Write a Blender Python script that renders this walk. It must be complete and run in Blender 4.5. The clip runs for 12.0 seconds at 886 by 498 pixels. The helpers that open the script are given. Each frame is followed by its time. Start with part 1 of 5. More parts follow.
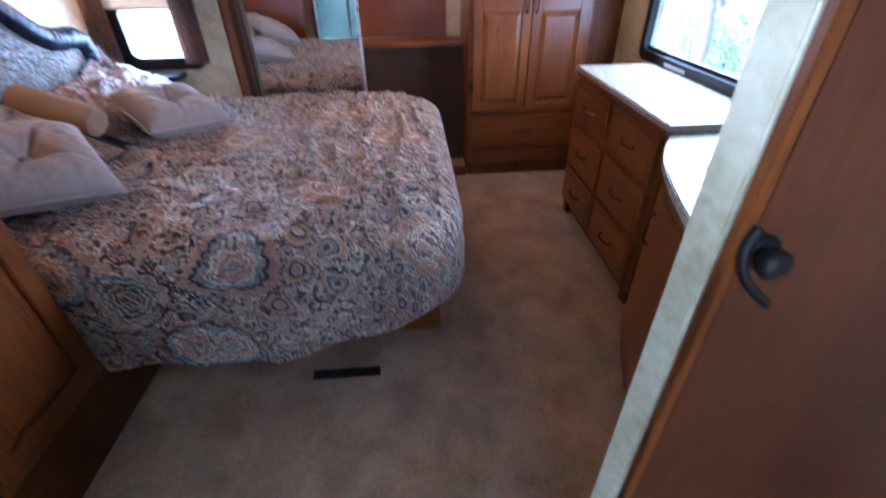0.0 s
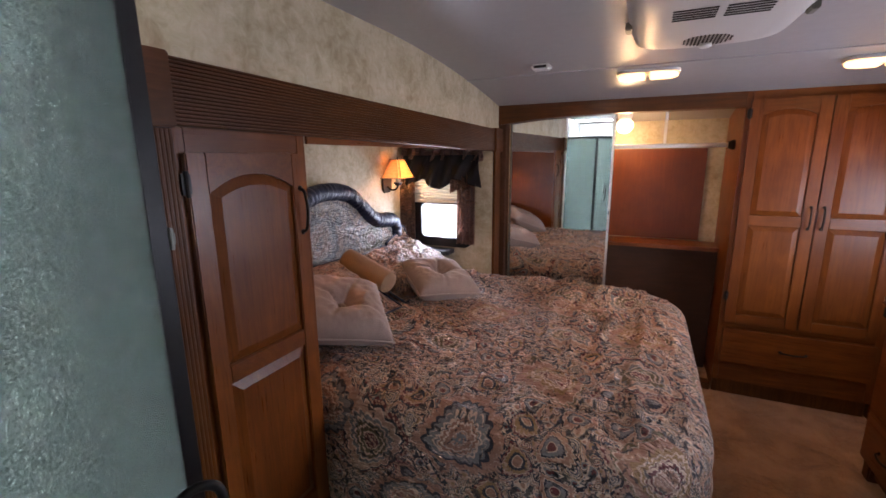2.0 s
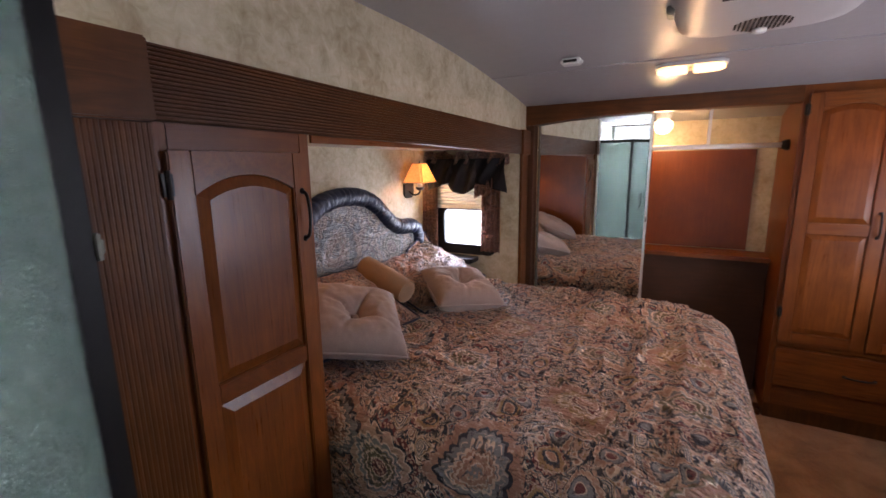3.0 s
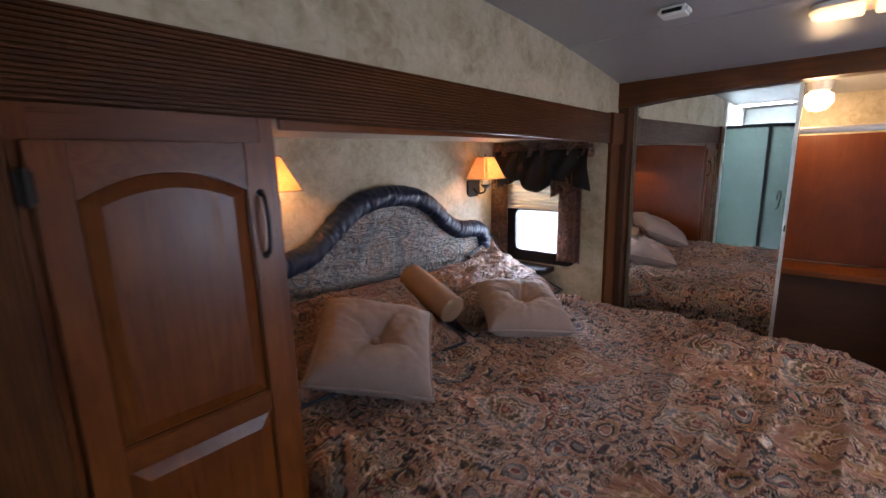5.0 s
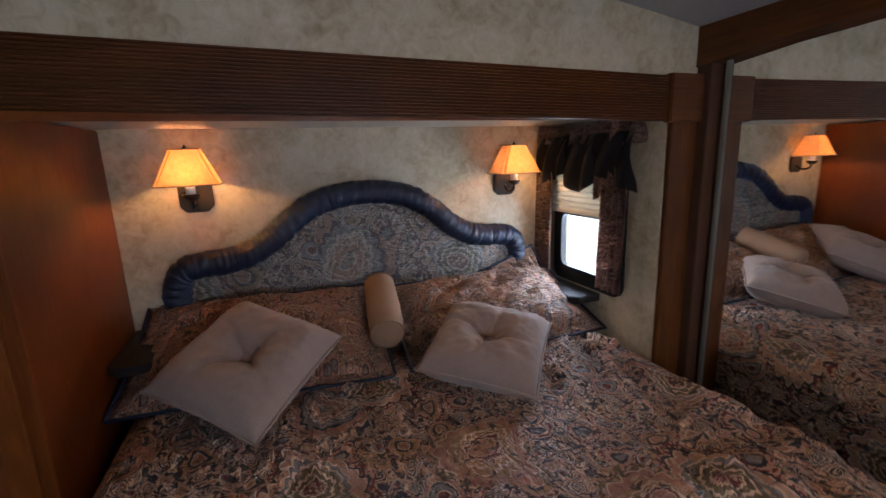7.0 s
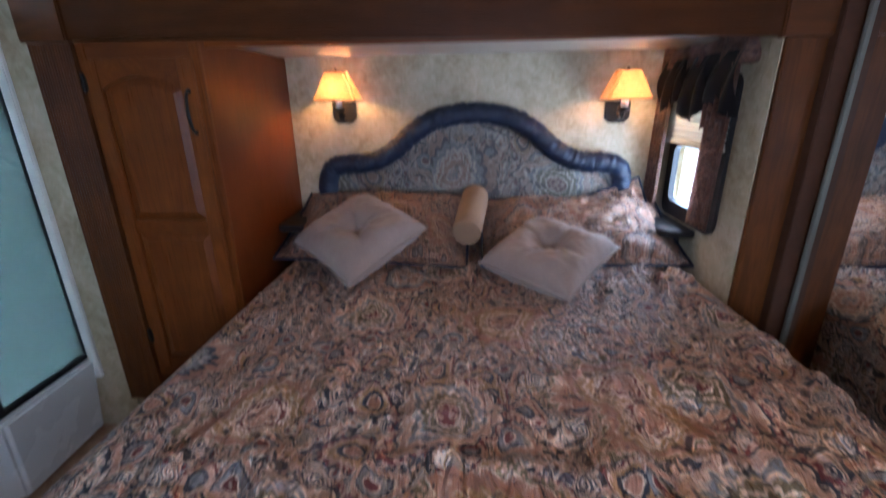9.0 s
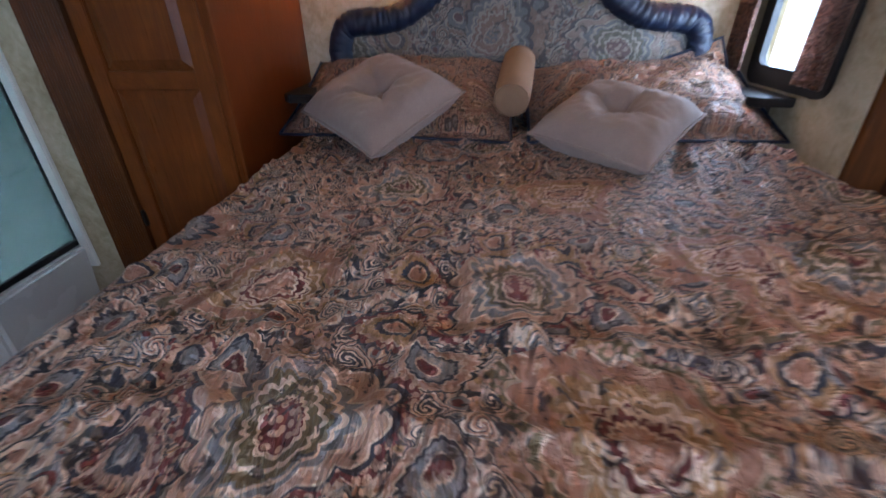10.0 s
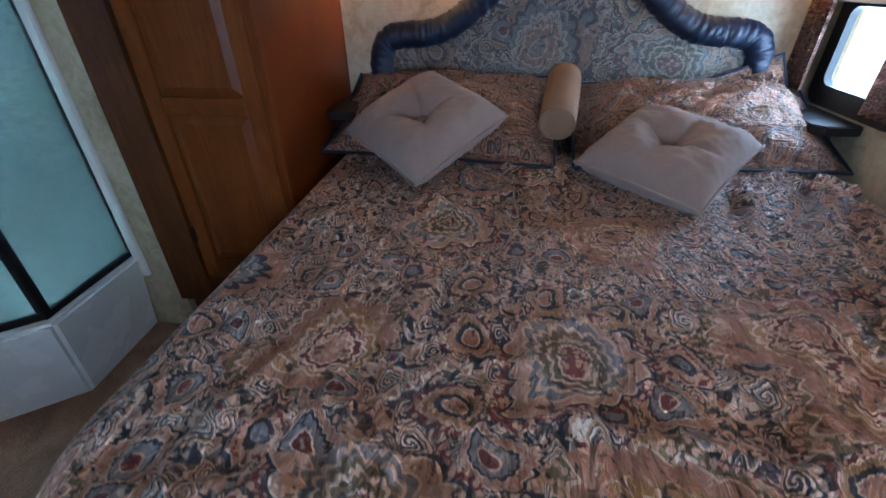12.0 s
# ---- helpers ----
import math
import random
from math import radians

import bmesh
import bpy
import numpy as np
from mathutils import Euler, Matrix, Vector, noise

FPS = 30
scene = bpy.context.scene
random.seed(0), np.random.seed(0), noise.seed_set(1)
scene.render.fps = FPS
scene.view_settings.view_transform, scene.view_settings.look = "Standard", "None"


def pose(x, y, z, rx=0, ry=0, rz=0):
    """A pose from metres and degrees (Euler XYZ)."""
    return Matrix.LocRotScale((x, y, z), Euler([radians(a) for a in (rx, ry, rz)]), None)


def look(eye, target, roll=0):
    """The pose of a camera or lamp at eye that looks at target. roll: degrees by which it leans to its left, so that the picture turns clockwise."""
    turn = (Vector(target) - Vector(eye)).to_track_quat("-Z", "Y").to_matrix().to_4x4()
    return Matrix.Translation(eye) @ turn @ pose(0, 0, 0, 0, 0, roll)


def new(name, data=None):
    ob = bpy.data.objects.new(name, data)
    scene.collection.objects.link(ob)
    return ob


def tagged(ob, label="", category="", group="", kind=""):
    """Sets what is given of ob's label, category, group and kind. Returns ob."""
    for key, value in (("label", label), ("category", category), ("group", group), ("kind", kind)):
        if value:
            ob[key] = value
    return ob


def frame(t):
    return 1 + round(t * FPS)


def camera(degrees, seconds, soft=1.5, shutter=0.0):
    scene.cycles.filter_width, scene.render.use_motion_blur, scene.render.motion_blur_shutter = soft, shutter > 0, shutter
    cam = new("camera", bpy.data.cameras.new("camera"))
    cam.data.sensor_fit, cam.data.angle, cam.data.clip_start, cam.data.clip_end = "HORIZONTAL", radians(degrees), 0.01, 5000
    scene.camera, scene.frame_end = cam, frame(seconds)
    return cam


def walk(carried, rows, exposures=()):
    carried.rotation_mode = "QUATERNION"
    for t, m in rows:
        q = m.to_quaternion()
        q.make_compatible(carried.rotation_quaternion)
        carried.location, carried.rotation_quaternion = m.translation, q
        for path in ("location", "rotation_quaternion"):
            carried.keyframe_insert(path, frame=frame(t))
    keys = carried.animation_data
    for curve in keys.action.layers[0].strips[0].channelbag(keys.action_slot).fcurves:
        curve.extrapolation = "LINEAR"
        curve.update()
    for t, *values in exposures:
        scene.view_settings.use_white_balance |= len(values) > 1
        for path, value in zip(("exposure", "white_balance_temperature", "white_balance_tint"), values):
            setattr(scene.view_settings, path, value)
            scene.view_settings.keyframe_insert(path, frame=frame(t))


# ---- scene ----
PATH = [
    (0, (0.06, -0.029, 1.385), (0.165, 1.62, 0.258), -1.0),
    (0.5, (0.03, -0.029, 1.442), (-0.051, 1.786, 0.607), -1.0),
    (1, (-0.006, -0.035, 1.484), (-0.368, 1.829, 0.856), -1.0),
    (1.5, (-0.015, -0.054, 1.479), (-0.716, 1.757, 1.001), -1.0),
    (2, (-0.034, -0.059, 1.483), (-0.861, 1.715, 1.07), -0.5),
    (2.5, (-0.046, -0.033, 1.47), (-0.933, 1.719, 1.089), -0.4),
    (3, (-0.055, 0.082, 1.462), (-1.005, 1.8, 1.08), -0.8),
    (3.5, (-0.05, 0.188, 1.464), (-1.191, 1.787, 1.089), -1.0),
    (3.7, (-0.059, 0.214, 1.459), (-1.288, 1.746, 1.083), -1.3),
    (5.3, (-0.077, 0.682, 1.449), (-1.411, 2.118, 1.051), -1.6),
    (5.5, (-0.054, 0.799, 1.45), (-1.398, 2.224, 1.047), -1.6),
    (6, (0.04, 1.069, 1.434), (-1.405, 2.39, 1.025), -1.5),
    (6.5, (0.116, 1.337, 1.443), (-1.555, 2.345, 1.004), -1.9),
    (7, (0.163, 1.558, 1.426), (-1.669, 2.246, 1.015), -2.0),
    (7.2, (0.179, 1.622, 1.439), (-1.683, 2.215, 1.017), -1.7),
    (8.8, (0.499, 1.87, 1.351), (-1.436, 1.762, 0.858), -0.9),
    (9, (0.501, 1.88, 1.354), (-1.388, 1.765, 0.706), -0.9),
    (9.5, (0.481, 1.866, 1.292), (-1.266, 1.694, 0.333), -1.5),
    (10, (0.321, 1.766, 1.106), (-1.419, 1.612, 0.133), -0.9),
    (10.5, (0.219, 1.706, 1.008), (-1.512, 1.567, 0.017), -0.6),
    (11, (0.229, 1.674, 1.097), (-1.484, 1.517, 0.076), -0.5),
    (11.5, (0.202, 1.667, 1.322), (-1.438, 1.473, 0.193), -0.3),
    (12, (0.253, 1.703, 1.239), (-1.43, 1.447, 0.19), -1.2),
]
cam = camera(91.3, 12.0, 1.5, 0.5)
walk(cam, [(t, look(eye, target, roll)) for t, eye, target, roll in PATH],
     exposures=[(0.0, 2.72, 4600, 13), (0.5, 1.60, 4600, 8), (1.0, 1.24, 5400, 11), (1.6, 1.86, 6500, 24), (2.5, 2.15, 6400, 23), (3.5, 1.88, 6600, 25), (5.5, 1.72, 5900, 16), (6.0, 1.68, 6000, 16), (7.0, 1.35, 5900, 14), (9.0, 1.99, 5100, 11), (9.5, 1.99, 4700, 7), (10.0, 1.96, 5250, 11), (10.5, 1.88, 5100, 10), (11.0, 1.84, 5600, 12), (11.5, 1.46, 7000, 28), (12.0, 1.84, 4800, 3)])

# ---- light ----
world = bpy.data.worlds.new("sky")
scene.world = world
world.use_nodes = True
wn = world.node_tree
sky = wn.nodes.new("ShaderNodeTexSky")
sky.sky_type = "NISHITA"
sky.sun_disc = False
sky.sun_elevation = radians(47)
sky.sun_rotation = radians(277)
wn.links.new(sky.outputs[0], wn.nodes["Background"].inputs[0])
wn.nodes["Background"].inputs[1].default_value = 0.15


def lamp(name, kind, energy, colour, m, size=0.1, size_y=None):
    data = bpy.data.lights.new(name, kind)
    data.energy, data.color = energy, colour
    if kind == "AREA":
        data.size = size
        if size_y:
            data.shape, data.size_y = "RECTANGLE", size_y
    elif kind == "SUN":
        data.angle = size
    else:
        data.shadow_soft_size = size
    ob = new(name, data)
    ob.matrix_world = m
    return ob


YS_DOOR = -1.27
DAY = (0.79, 0.86, 1.0)
WARM = (1.0, 0.48, 0.155)
lamp("sun", "SUN", 4.6, (1.0, 0.95, 0.88), look((-5, 0.6, 5.5), (0, 0, 0)), radians(0.5))
lamp("window_daylight", "AREA", 5.6, DAY, look((1.43, 1.95, 1.11), (0.43, 1.90, 0.95)), 0.90, 0.40)
lamp("small_window_daylight", "AREA", 2.3, DAY, look((-1.39, 2.86, 1.02), (-1.39, 1.9, 0.9)), 0.36, 0.30)
lamp("shower_skylight_daylight", "AREA", 25, (0.89, 0.95, 0.97), look((-0.75, -0.29, 2.06), (-0.75, -0.29, 0)), 0.44, 0.22)
# Fill lamp in the unseen doorway behind, added to brighten the hall floor.
lamp("hall_fill_light", "AREA", 0.9, DAY, look((0.25, YS_DOOR, 1.25), (0.25, 0.5, 0.7)), 0.6, 1.2)

# ---- materials ----


class Graph:
    """A node material under construction."""

    def __init__(self, name):
        self.m = bpy.data.materials.new(name)
        self.m.use_nodes = True
        self.t = self.m.node_tree
        self.bsdf = self.t.nodes["Principled BSDF"]

    def put(self, socket, value):
        if isinstance(value, bpy.types.NodeSocket):
            self.t.links.new(value, socket)
        elif isinstance(value, tuple) and len(value) == 3 and socket.type == "RGBA":
            socket.default_value = (*value, 1)
        else:
            socket.default_value = value

    def node(self, kind, props=None, **inputs):
        n = self.t.nodes.new("ShaderNode" + kind)
        props = props or {}
        if "operation" in props:
            n.operation = props["operation"]
        if "data_type" in props:
            n.data_type, n.blend_type = props["data_type"], props["blend_type"]
        if "voronoi_dimensions" in props:
            n.voronoi_dimensions = props["voronoi_dimensions"]
        if "feature" in props:
            n.feature = props["feature"]
        for k, v in inputs.items():
            key = int(k[1:]) if k[0] == "i" and k[1:].isdigit() else k.replace("_", " ")
            self.put(n.inputs[key], v)
        return n

    def math(self, op, a, b=0.0, c=0.0):
        return self.node("Math", {"operation": op}, i0=a, i1=b, i2=c).outputs[0]

    def vec(self, op, a, b=(0, 0, 0)):
        n = self.node("VectorMath", {"operation": op}, i0=a, i1=b)
        return n.outputs[1] if op in ("LENGTH", "DISTANCE", "DOT_PRODUCT") else n.outputs[0]

    def mix(self, fac, a, b, blend="MIX"):
        return self.node("Mix", {"data_type": "RGBA", "blend_type": blend}, i0=fac, i6=a, i7=b).outputs[2]

    def ramp(self, fac, stops, mode="LINEAR"):
        n = self.node("ValToRGB", None, Fac=fac)
        n.color_ramp.interpolation = mode
        e = n.color_ramp.elements
        while len(e) < len(stops):
            e.new(0.5)
        for el, (p, c) in zip(e, stops):
            el.position = p
            el.color = (*c, 1) if isinstance(c, tuple) else (c, c, c, 1)
        return n.outputs[0]

    def coords(self, scale=(1, 1, 1), source="Object"):
        tc = self.node("TexCoord")
        return self.node("Mapping", None, Vector=tc.outputs[source], Scale=scale).outputs[0]

    def noise(self, vector, scale, detail=3.0, rough=0.55, distortion=0.0):
        return self.node("TexNoise", None, Vector=vector, Scale=scale, Detail=detail, Roughness=rough, Distortion=distortion)

    def bump(self, height, strength=0.3, distance=0.01):
        self.put(self.bsdf.inputs["Normal"], self.node("Bump", None, Height=height, Strength=strength, Distance=distance).outputs[0])

    def done(self, colour=None, rough=None, metal=None, **more):
        for k, v in (("Base Color", colour), ("Roughness", rough), ("Metallic", metal)):
            if v is not None:
                self.put(self.bsdf.inputs[k], v)
        for k, v in more.items():
            self.put(self.bsdf.inputs[k.replace("_", " ")], v)
        return self.m


def wood(name, dark, light, axis="z", rough=0.38, grain=1.0, gloss=0.36):
    g = Graph(name)
    long = {"x": (1.2, 14, 14), "y": (14, 1.2, 14), "z": (14, 14, 1.2)}[axis]
    fine = {"x": (6, 160, 160), "y": (160, 6, 160), "z": (160, 160, 6)}[axis]
    rnd = g.node("ObjectInfo").outputs["Random"]
    base = g.vec("ADD", g.coords(long), g.node("CombineXYZ", None, X=g.math("MULTIPLY", rnd, 9.0), Y=g.math("MULTIPLY", rnd, 5.0)).outputs[0])
    a = g.noise(base, 1.0, 4, 0.6, 0.9).outputs[0]
    rings = g.math("FRACT", g.math("MULTIPLY", a, 5.0))
    rings = g.math("ABSOLUTE", g.math("SUBTRACT", rings, 0.5))
    b = g.noise(g.coords(fine), 1.0, 3, 0.7).outputs[0]
    f = g.math("ADD", g.math("MULTIPLY", rings, 0.7 * grain), g.math("MULTIPLY_ADD", b, 0.55, 0.125))
    f = g.math("ADD", f, g.math("MULTIPLY", g.math("SUBTRACT", rnd, 0.5), 0.16))
    col = g.ramp(f, [(0.22, dark), (0.78, light)])
    blot = g.ramp(g.noise(g.coords((1, 1, 1)), 4.5, 4, 0.6).outputs[0], [(0.32, 0.0), (0.72, 0.62)])
    col = g.mix(blot, col, tuple(c * 0.62 for c in dark))
    g.bump(g.math("ADD", b, g.math("MULTIPLY", rings, 0.5)), 0.12, 0.002)
    return g.done(col, g.ramp(b, [(0.3, rough - 0.06), (0.7, rough + 0.12)]), Specular_IOR_Level=gloss)


OAK = wood("honey_oak", (0.098, 0.0232, 0.0036), (0.245, 0.0705, 0.0102), "z", 0.32, 0.55, 0.30)
OAK_X = wood("honey_oak_across", (0.098, 0.0232, 0.0036), (0.245, 0.0705, 0.0102), "x", 0.32, 0.55, 0.30)
OAK_Y = wood("honey_oak_along", (0.098, 0.0232, 0.0036), (0.240, 0.0690, 0.0100), "y", 0.32, 0.55, 0.30)
DARKOAK = wood("dark_oak", (0.058, 0.0170, 0.0030), (0.128, 0.0420, 0.0076), "z", 0.44, 0.9, 0.20)
DARKOAK_Y = wood("dark_oak_along", (0.052, 0.0155, 0.0030), (0.116, 0.0365, 0.0068), "y", 0.44, 0.9, 0.20)
DARKOAK_X = wood("dark_oak_across", (0.052, 0.0155, 0.0030), (0.128, 0.0400, 0.0074), "x", 0.40, 0.9, 0.22)
VENEER = wood("red_veneer", (0.118, 0.026, 0.004), (0.190, 0.047, 0.0070), "z", 0.36, 0.35, 0.25)
# Darkened brown that carries shade on the closet jamb and below the shelf.
SHADOWBROWN = wood("shadow_brown_panel", (0.040, 0.014, 0.005), (0.085, 0.031, 0.011), "x", 0.7, 0.4)
DOORWOOD = wood("red_brown_door", (0.060, 0.015, 0.004), (0.125, 0.034, 0.009), "z", 0.36, 0.7)
BLACKWOOD = wood("black_stained_wood", (0.007, 0.006, 0.006), (0.024, 0.020, 0.018), "x", 0.40, 1.0, 0.25)


def wallpaper():
    g = Graph("mottled_cream_wallpaper")
    c = g.coords()
    a = g.noise(c, 5.0, 4, 0.6, 0.5).outputs[0]
    b = g.noise(c, 28.0, 4, 0.65, 0.8).outputs[0]
    f = g.math("ADD", g.math("MULTIPLY", a, 0.55), g.math("MULTIPLY", b, 0.45))
    col = g.ramp(f, [(0.34, (0.29, 0.225, 0.125)), (0.5, (0.445, 0.375, 0.245)), (0.66, (0.555, 0.485, 0.355))])
    g.bump(b, 0.08, 0.002)
    return g.done(col, 0.6)


def carpet():
    g = Graph("tan_carpet")
    c = g.coords()
    pile = g.noise(c, 420, 2, 0.8).outputs[0]
    tread = g.noise(c, 5.5, 4, 0.6, 0.6).outputs[0]
    tuft = g.node("TexVoronoi", None, Vector=c, Scale=190.0).outputs[0]
    nap = g.noise(c, 75, 3, 0.75).outputs[0]
    f = g.math("ADD", g.math("ADD", g.math("MULTIPLY", tread, 0.55), g.math("MULTIPLY", nap, 0.35)), g.math("MULTIPLY", pile, 0.15))
    col = g.ramp(f, [(0.36, (0.165, 0.076, 0.031)), (0.52, (0.35, 0.187, 0.086)), (0.68, (0.50, 0.295, 0.155))])
    g.bump(g.math("ADD", g.math("ADD", pile, tuft), g.math("MULTIPLY", nap, 2.0)), 0.8, 0.008)
    return g.done(col, 0.95, Sheen_Weight=0.15)


def plain(name, colour, rough=0.5, metal=0.0, vary=0.12, scale=9.0, bump=0.05, **more):
    g = Graph(name)
    c = g.coords()
    a = g.noise(c, scale, 3).outputs[0]
    b = g.noise(c, scale * 14, 3).outputs[0]
    f = g.math("ADD", g.math("MULTIPLY", a, 0.6), g.math("MULTIPLY", b, 0.4))
    col = g.ramp(f, [(0.3, tuple(x * (1 - vary) for x in colour)), (0.7, tuple(min(1, x * (1 + vary)) for x in colour))])
    if bump:
        g.bump(b, bump, 0.003)
    return g.done(col, g.ramp(a, [(0.3, max(0.02, rough - 0.05)), (0.7, min(1, rough + 0.07))]), metal, **more)


def paisley(name, size=1.0, tint=(1.0, 1.0, 1.0), plane="uv", wash=(0.0, (0.3, 0.26, 0.23)), puff=1.0):
    """Paisley cloth: nested, scalloped teardrops of two sizes on a dark ground of small curls and blossoms.
    plane: uv for cloth with its own flat coordinates, yz or xz for upright cloth."""
    g = Graph(name)
    tc = g.node("TexCoord")
    if plane == "uv":
        uv = tc.outputs["UV"]
    else:
        s = g.node("SeparateXYZ", None, Vector=tc.outputs["Object"])
        uv = g.node("CombineXYZ", None, X=s.outputs["Y" if plane == "yz" else "X"], Y=s.outputs["Z"]).outputs[0]
    k = lambda c: tuple(a * b for a, b in zip(c, tint))
    navy, rose, cream = k((0.022, 0.028, 0.046)), k((0.335, 0.190, 0.135)), k((0.56, 0.47, 0.385))
    wine, slate, gold = k((0.125, 0.028, 0.028)), k((0.195, 0.205, 0.222)), k((0.31, 0.20, 0.10))
    pink, olive, black = k((0.42, 0.29, 0.225)), k((0.13, 0.11, 0.06)), k((0.009, 0.011, 0.018))
    warp = g.noise(uv, 7.0 / size, 3)
    p = g.vec("ADD", uv, g.vec("MULTIPLY", g.vec("SUBTRACT", warp.outputs["Color"], (0.5, 0.5, 0.5)), (0.045 * size, 0.045 * size, 0.0)))
    curl = g.noise(uv, 24.0 / size, 2)
    p = g.vec("ADD", p, g.vec("MULTIPLY", g.vec("SUBTRACT", curl.outputs["Color"], (0.5, 0.5, 0.5)), (0.007 * size, 0.007 * size, 0.0)))
    dots = g.node("TexVoronoi", {"voronoi_dimensions": "2D"}, Vector=p, Scale=78.0 / size)
    bead = g.math("LESS_THAN", dots.outputs["Distance"], 0.36)
    speck = g.noise(uv, 120.0 / size, 3, 0.7).outputs[0]
    ragged = g.noise(uv, 30.0 / size, 2).outputs[0]

    def teardrops(scale, seed, bend, scallop, lobes):
        """Bent teardrops, one about the middle of each cell: reach from the middle, angle, random numbers."""
        q = g.vec("ADD", p, (seed * 1.7, seed * 0.9, 0))
        v = g.node("TexVoronoi", {"voronoi_dimensions": "2D"}, Vector=q, Scale=scale / size, Randomness=0.8)
        d = g.vec("MULTIPLY", g.vec("SUBTRACT", q, v.outputs["Position"]), (scale / size, scale / size, 0))
        rnd = g.node("SeparateColor", None, Color=v.outputs["Color"])
        d = g.node("VectorRotate", None, Vector=d, Angle=g.math("MULTIPLY", rnd.outputs[0], 6.283)).outputs[0]
        xy = g.node("SeparateXYZ", None, Vector=d)
        x = xy.outputs[0]
        hand = g.math("SUBTRACT", g.math("MULTIPLY", g.math("GREATER_THAN", rnd.outputs[2], 0.5), 2.0), 1.0)
        y = g.math("ADD", xy.outputs[1], g.math("MULTIPLY", g.math("MULTIPLY", g.math("MULTIPLY", x, x), bend), hand))
        slim = g.math("MAXIMUM", g.math("MULTIPLY_ADD", x, -0.62, 0.56), 0.12)
        yy = g.math("MULTIPLY", g.math("DIVIDE", y, slim), 0.52)
        xx = g.math("MULTIPLY", x, 0.74)
        rad = g.math("SQRT", g.math("ADD", g.math("MULTIPLY", xx, xx), g.math("MULTIPLY", yy, yy)))
        ang = g.math("ARCTAN2", y, g.math("ADD", x, 0.04))
        wave = g.math("ABSOLUTE", g.math("SINE", g.math("MULTIPLY", ang, lobes)))
        rad = g.math("ADD", rad, g.math("MULTIPLY", g.math("MULTIPLY", wave, rad), -scallop))
        return rad, ang, rnd

    def paint(along, rnd, schemes):
        a, b_, c_ = (g.ramp(along, s, "CONSTANT") for s in schemes)
        return g.mix(g.math("GREATER_THAN", rnd.outputs[1], 0.36), a, g.mix(g.math("GREATER_THAN", rnd.outputs[1], 0.68), b_, c_))

    def between(value, low, high):
        return g.math("MULTIPLY", g.math("GREATER_THAN", value, low), g.math("LESS_THAN", value, high))

    # ground: small petals and commas crowded on navy
    col = g.mix(g.math("GREATER_THAN", g.noise(p, 9.0 / size, 2).outputs[0], 0.56), navy, k((0.085, 0.08, 0.075)))
    for scale, seed in ((38.0, 9.1), (23.0, 5.3)):
        rad, ang, rnd = teardrops(scale, seed, 1.5, 0.0, 3.0)
        body = paint(g.math("MULTIPLY", rad, 2.3), rnd, ([(0.0, rose), (0.35, cream), (0.72, slate)],
                                                         [(0.0, gold), (0.30, pink), (0.75, rose)],
                                                         [(0.0, wine), (0.32, slate), (0.62, cream)]))
        col = g.mix(g.math("LESS_THAN", rad, 0.365), col, body)
    # sprigs strewn over the ground
    sprig = g.noise(g.vec("ADD", p, (7.0, 2.0, 0)), 42.0 / size, 2, 0.5, 0.6).outputs[0]
    col = g.mix(g.math("GREATER_THAN", sprig, 0.645), col, cream)
    col = g.mix(g.math("LESS_THAN", sprig, 0.39), col, black)
    # curling fronds with fine cream lines
    rad, ang, rnd = teardrops(15.0, 2.2, 1.9, 0.10, 4.0)
    strand = g.math("FRACT", g.math("ADD", g.math("MULTIPLY", rad, 11.0), g.math("MULTIPLY", ang, 0.32)))
    body = g.mix(g.math("LESS_THAN", strand, 0.36), paint(g.math("MULTIPLY", rad, 2.2), rnd, ([(0.0, rose), (0.5, slate)], [(0.0, navy), (0.4, pink)], [(0.0, slate), (0.55, gold)])), cream)
    body = g.mix(between(strand, 0.36, 0.62), body, navy)
    col = g.mix(g.math("LESS_THAN", rad, g.math("MULTIPLY_ADD", rnd.outputs[1], 0.16, 0.22)), col, body)

    # middle-sized paisleys
    rad, ang, rnd = teardrops(7.4, 3.1, 1.2, 0.10, 8.0)
    at = g.math("MULTIPLY", rad, 2.86)
    body = paint(at, rnd, ([(0.0, wine), (0.22, cream), (0.27, slate), (0.48, navy), (0.56, cream), (0.61, rose), (0.80, cream), (0.85, black)],
                           [(0.0, slate), (0.24, navy), (0.40, pink), (0.58, wine), (0.74, cream), (0.79, navy)],
                           [(0.0, rose), (0.26, cream), (0.31, navy), (0.46, gold), (0.66, cream), (0.71, wine), (0.84, navy)]))
    body = g.mix(g.math("MULTIPLY", bead, between(at, 0.58, 0.86)), body, pink)
    col = g.mix(g.math("MULTIPLY", g.math("GREATER_THAN", rnd.outputs[2], 0.30), g.math("LESS_THAN", rad, g.math("MULTIPLY_ADD", ragged, 0.06, 0.29))), col, body)

    # large paisleys: beaded wine heart, combed fill, scalloped border
    rad, ang, rnd = teardrops(3.2, 0.0, 1.0, 0.12, 9.0)
    at = g.math("MULTIPLY", rad, 2.42)
    body = paint(at, rnd, ([(0.0, wine), (0.17, cream), (0.20, olive), (0.40, slate), (0.56, cream), (0.59, pink), (0.74, cream), (0.77, navy), (0.83, wine), (0.94, cream)],
                           [(0.0, slate), (0.14, cream), (0.17, rose), (0.38, cream), (0.41, slate), (0.62, navy), (0.69, rose), (0.90, navy), (0.95, cream)],
                           [(0.0, rose), (0.20, cream), (0.23, wine), (0.34, cream), (0.37, gold), (0.58, rose), (0.78, cream), (0.81, olive), (0.92, rose)]))
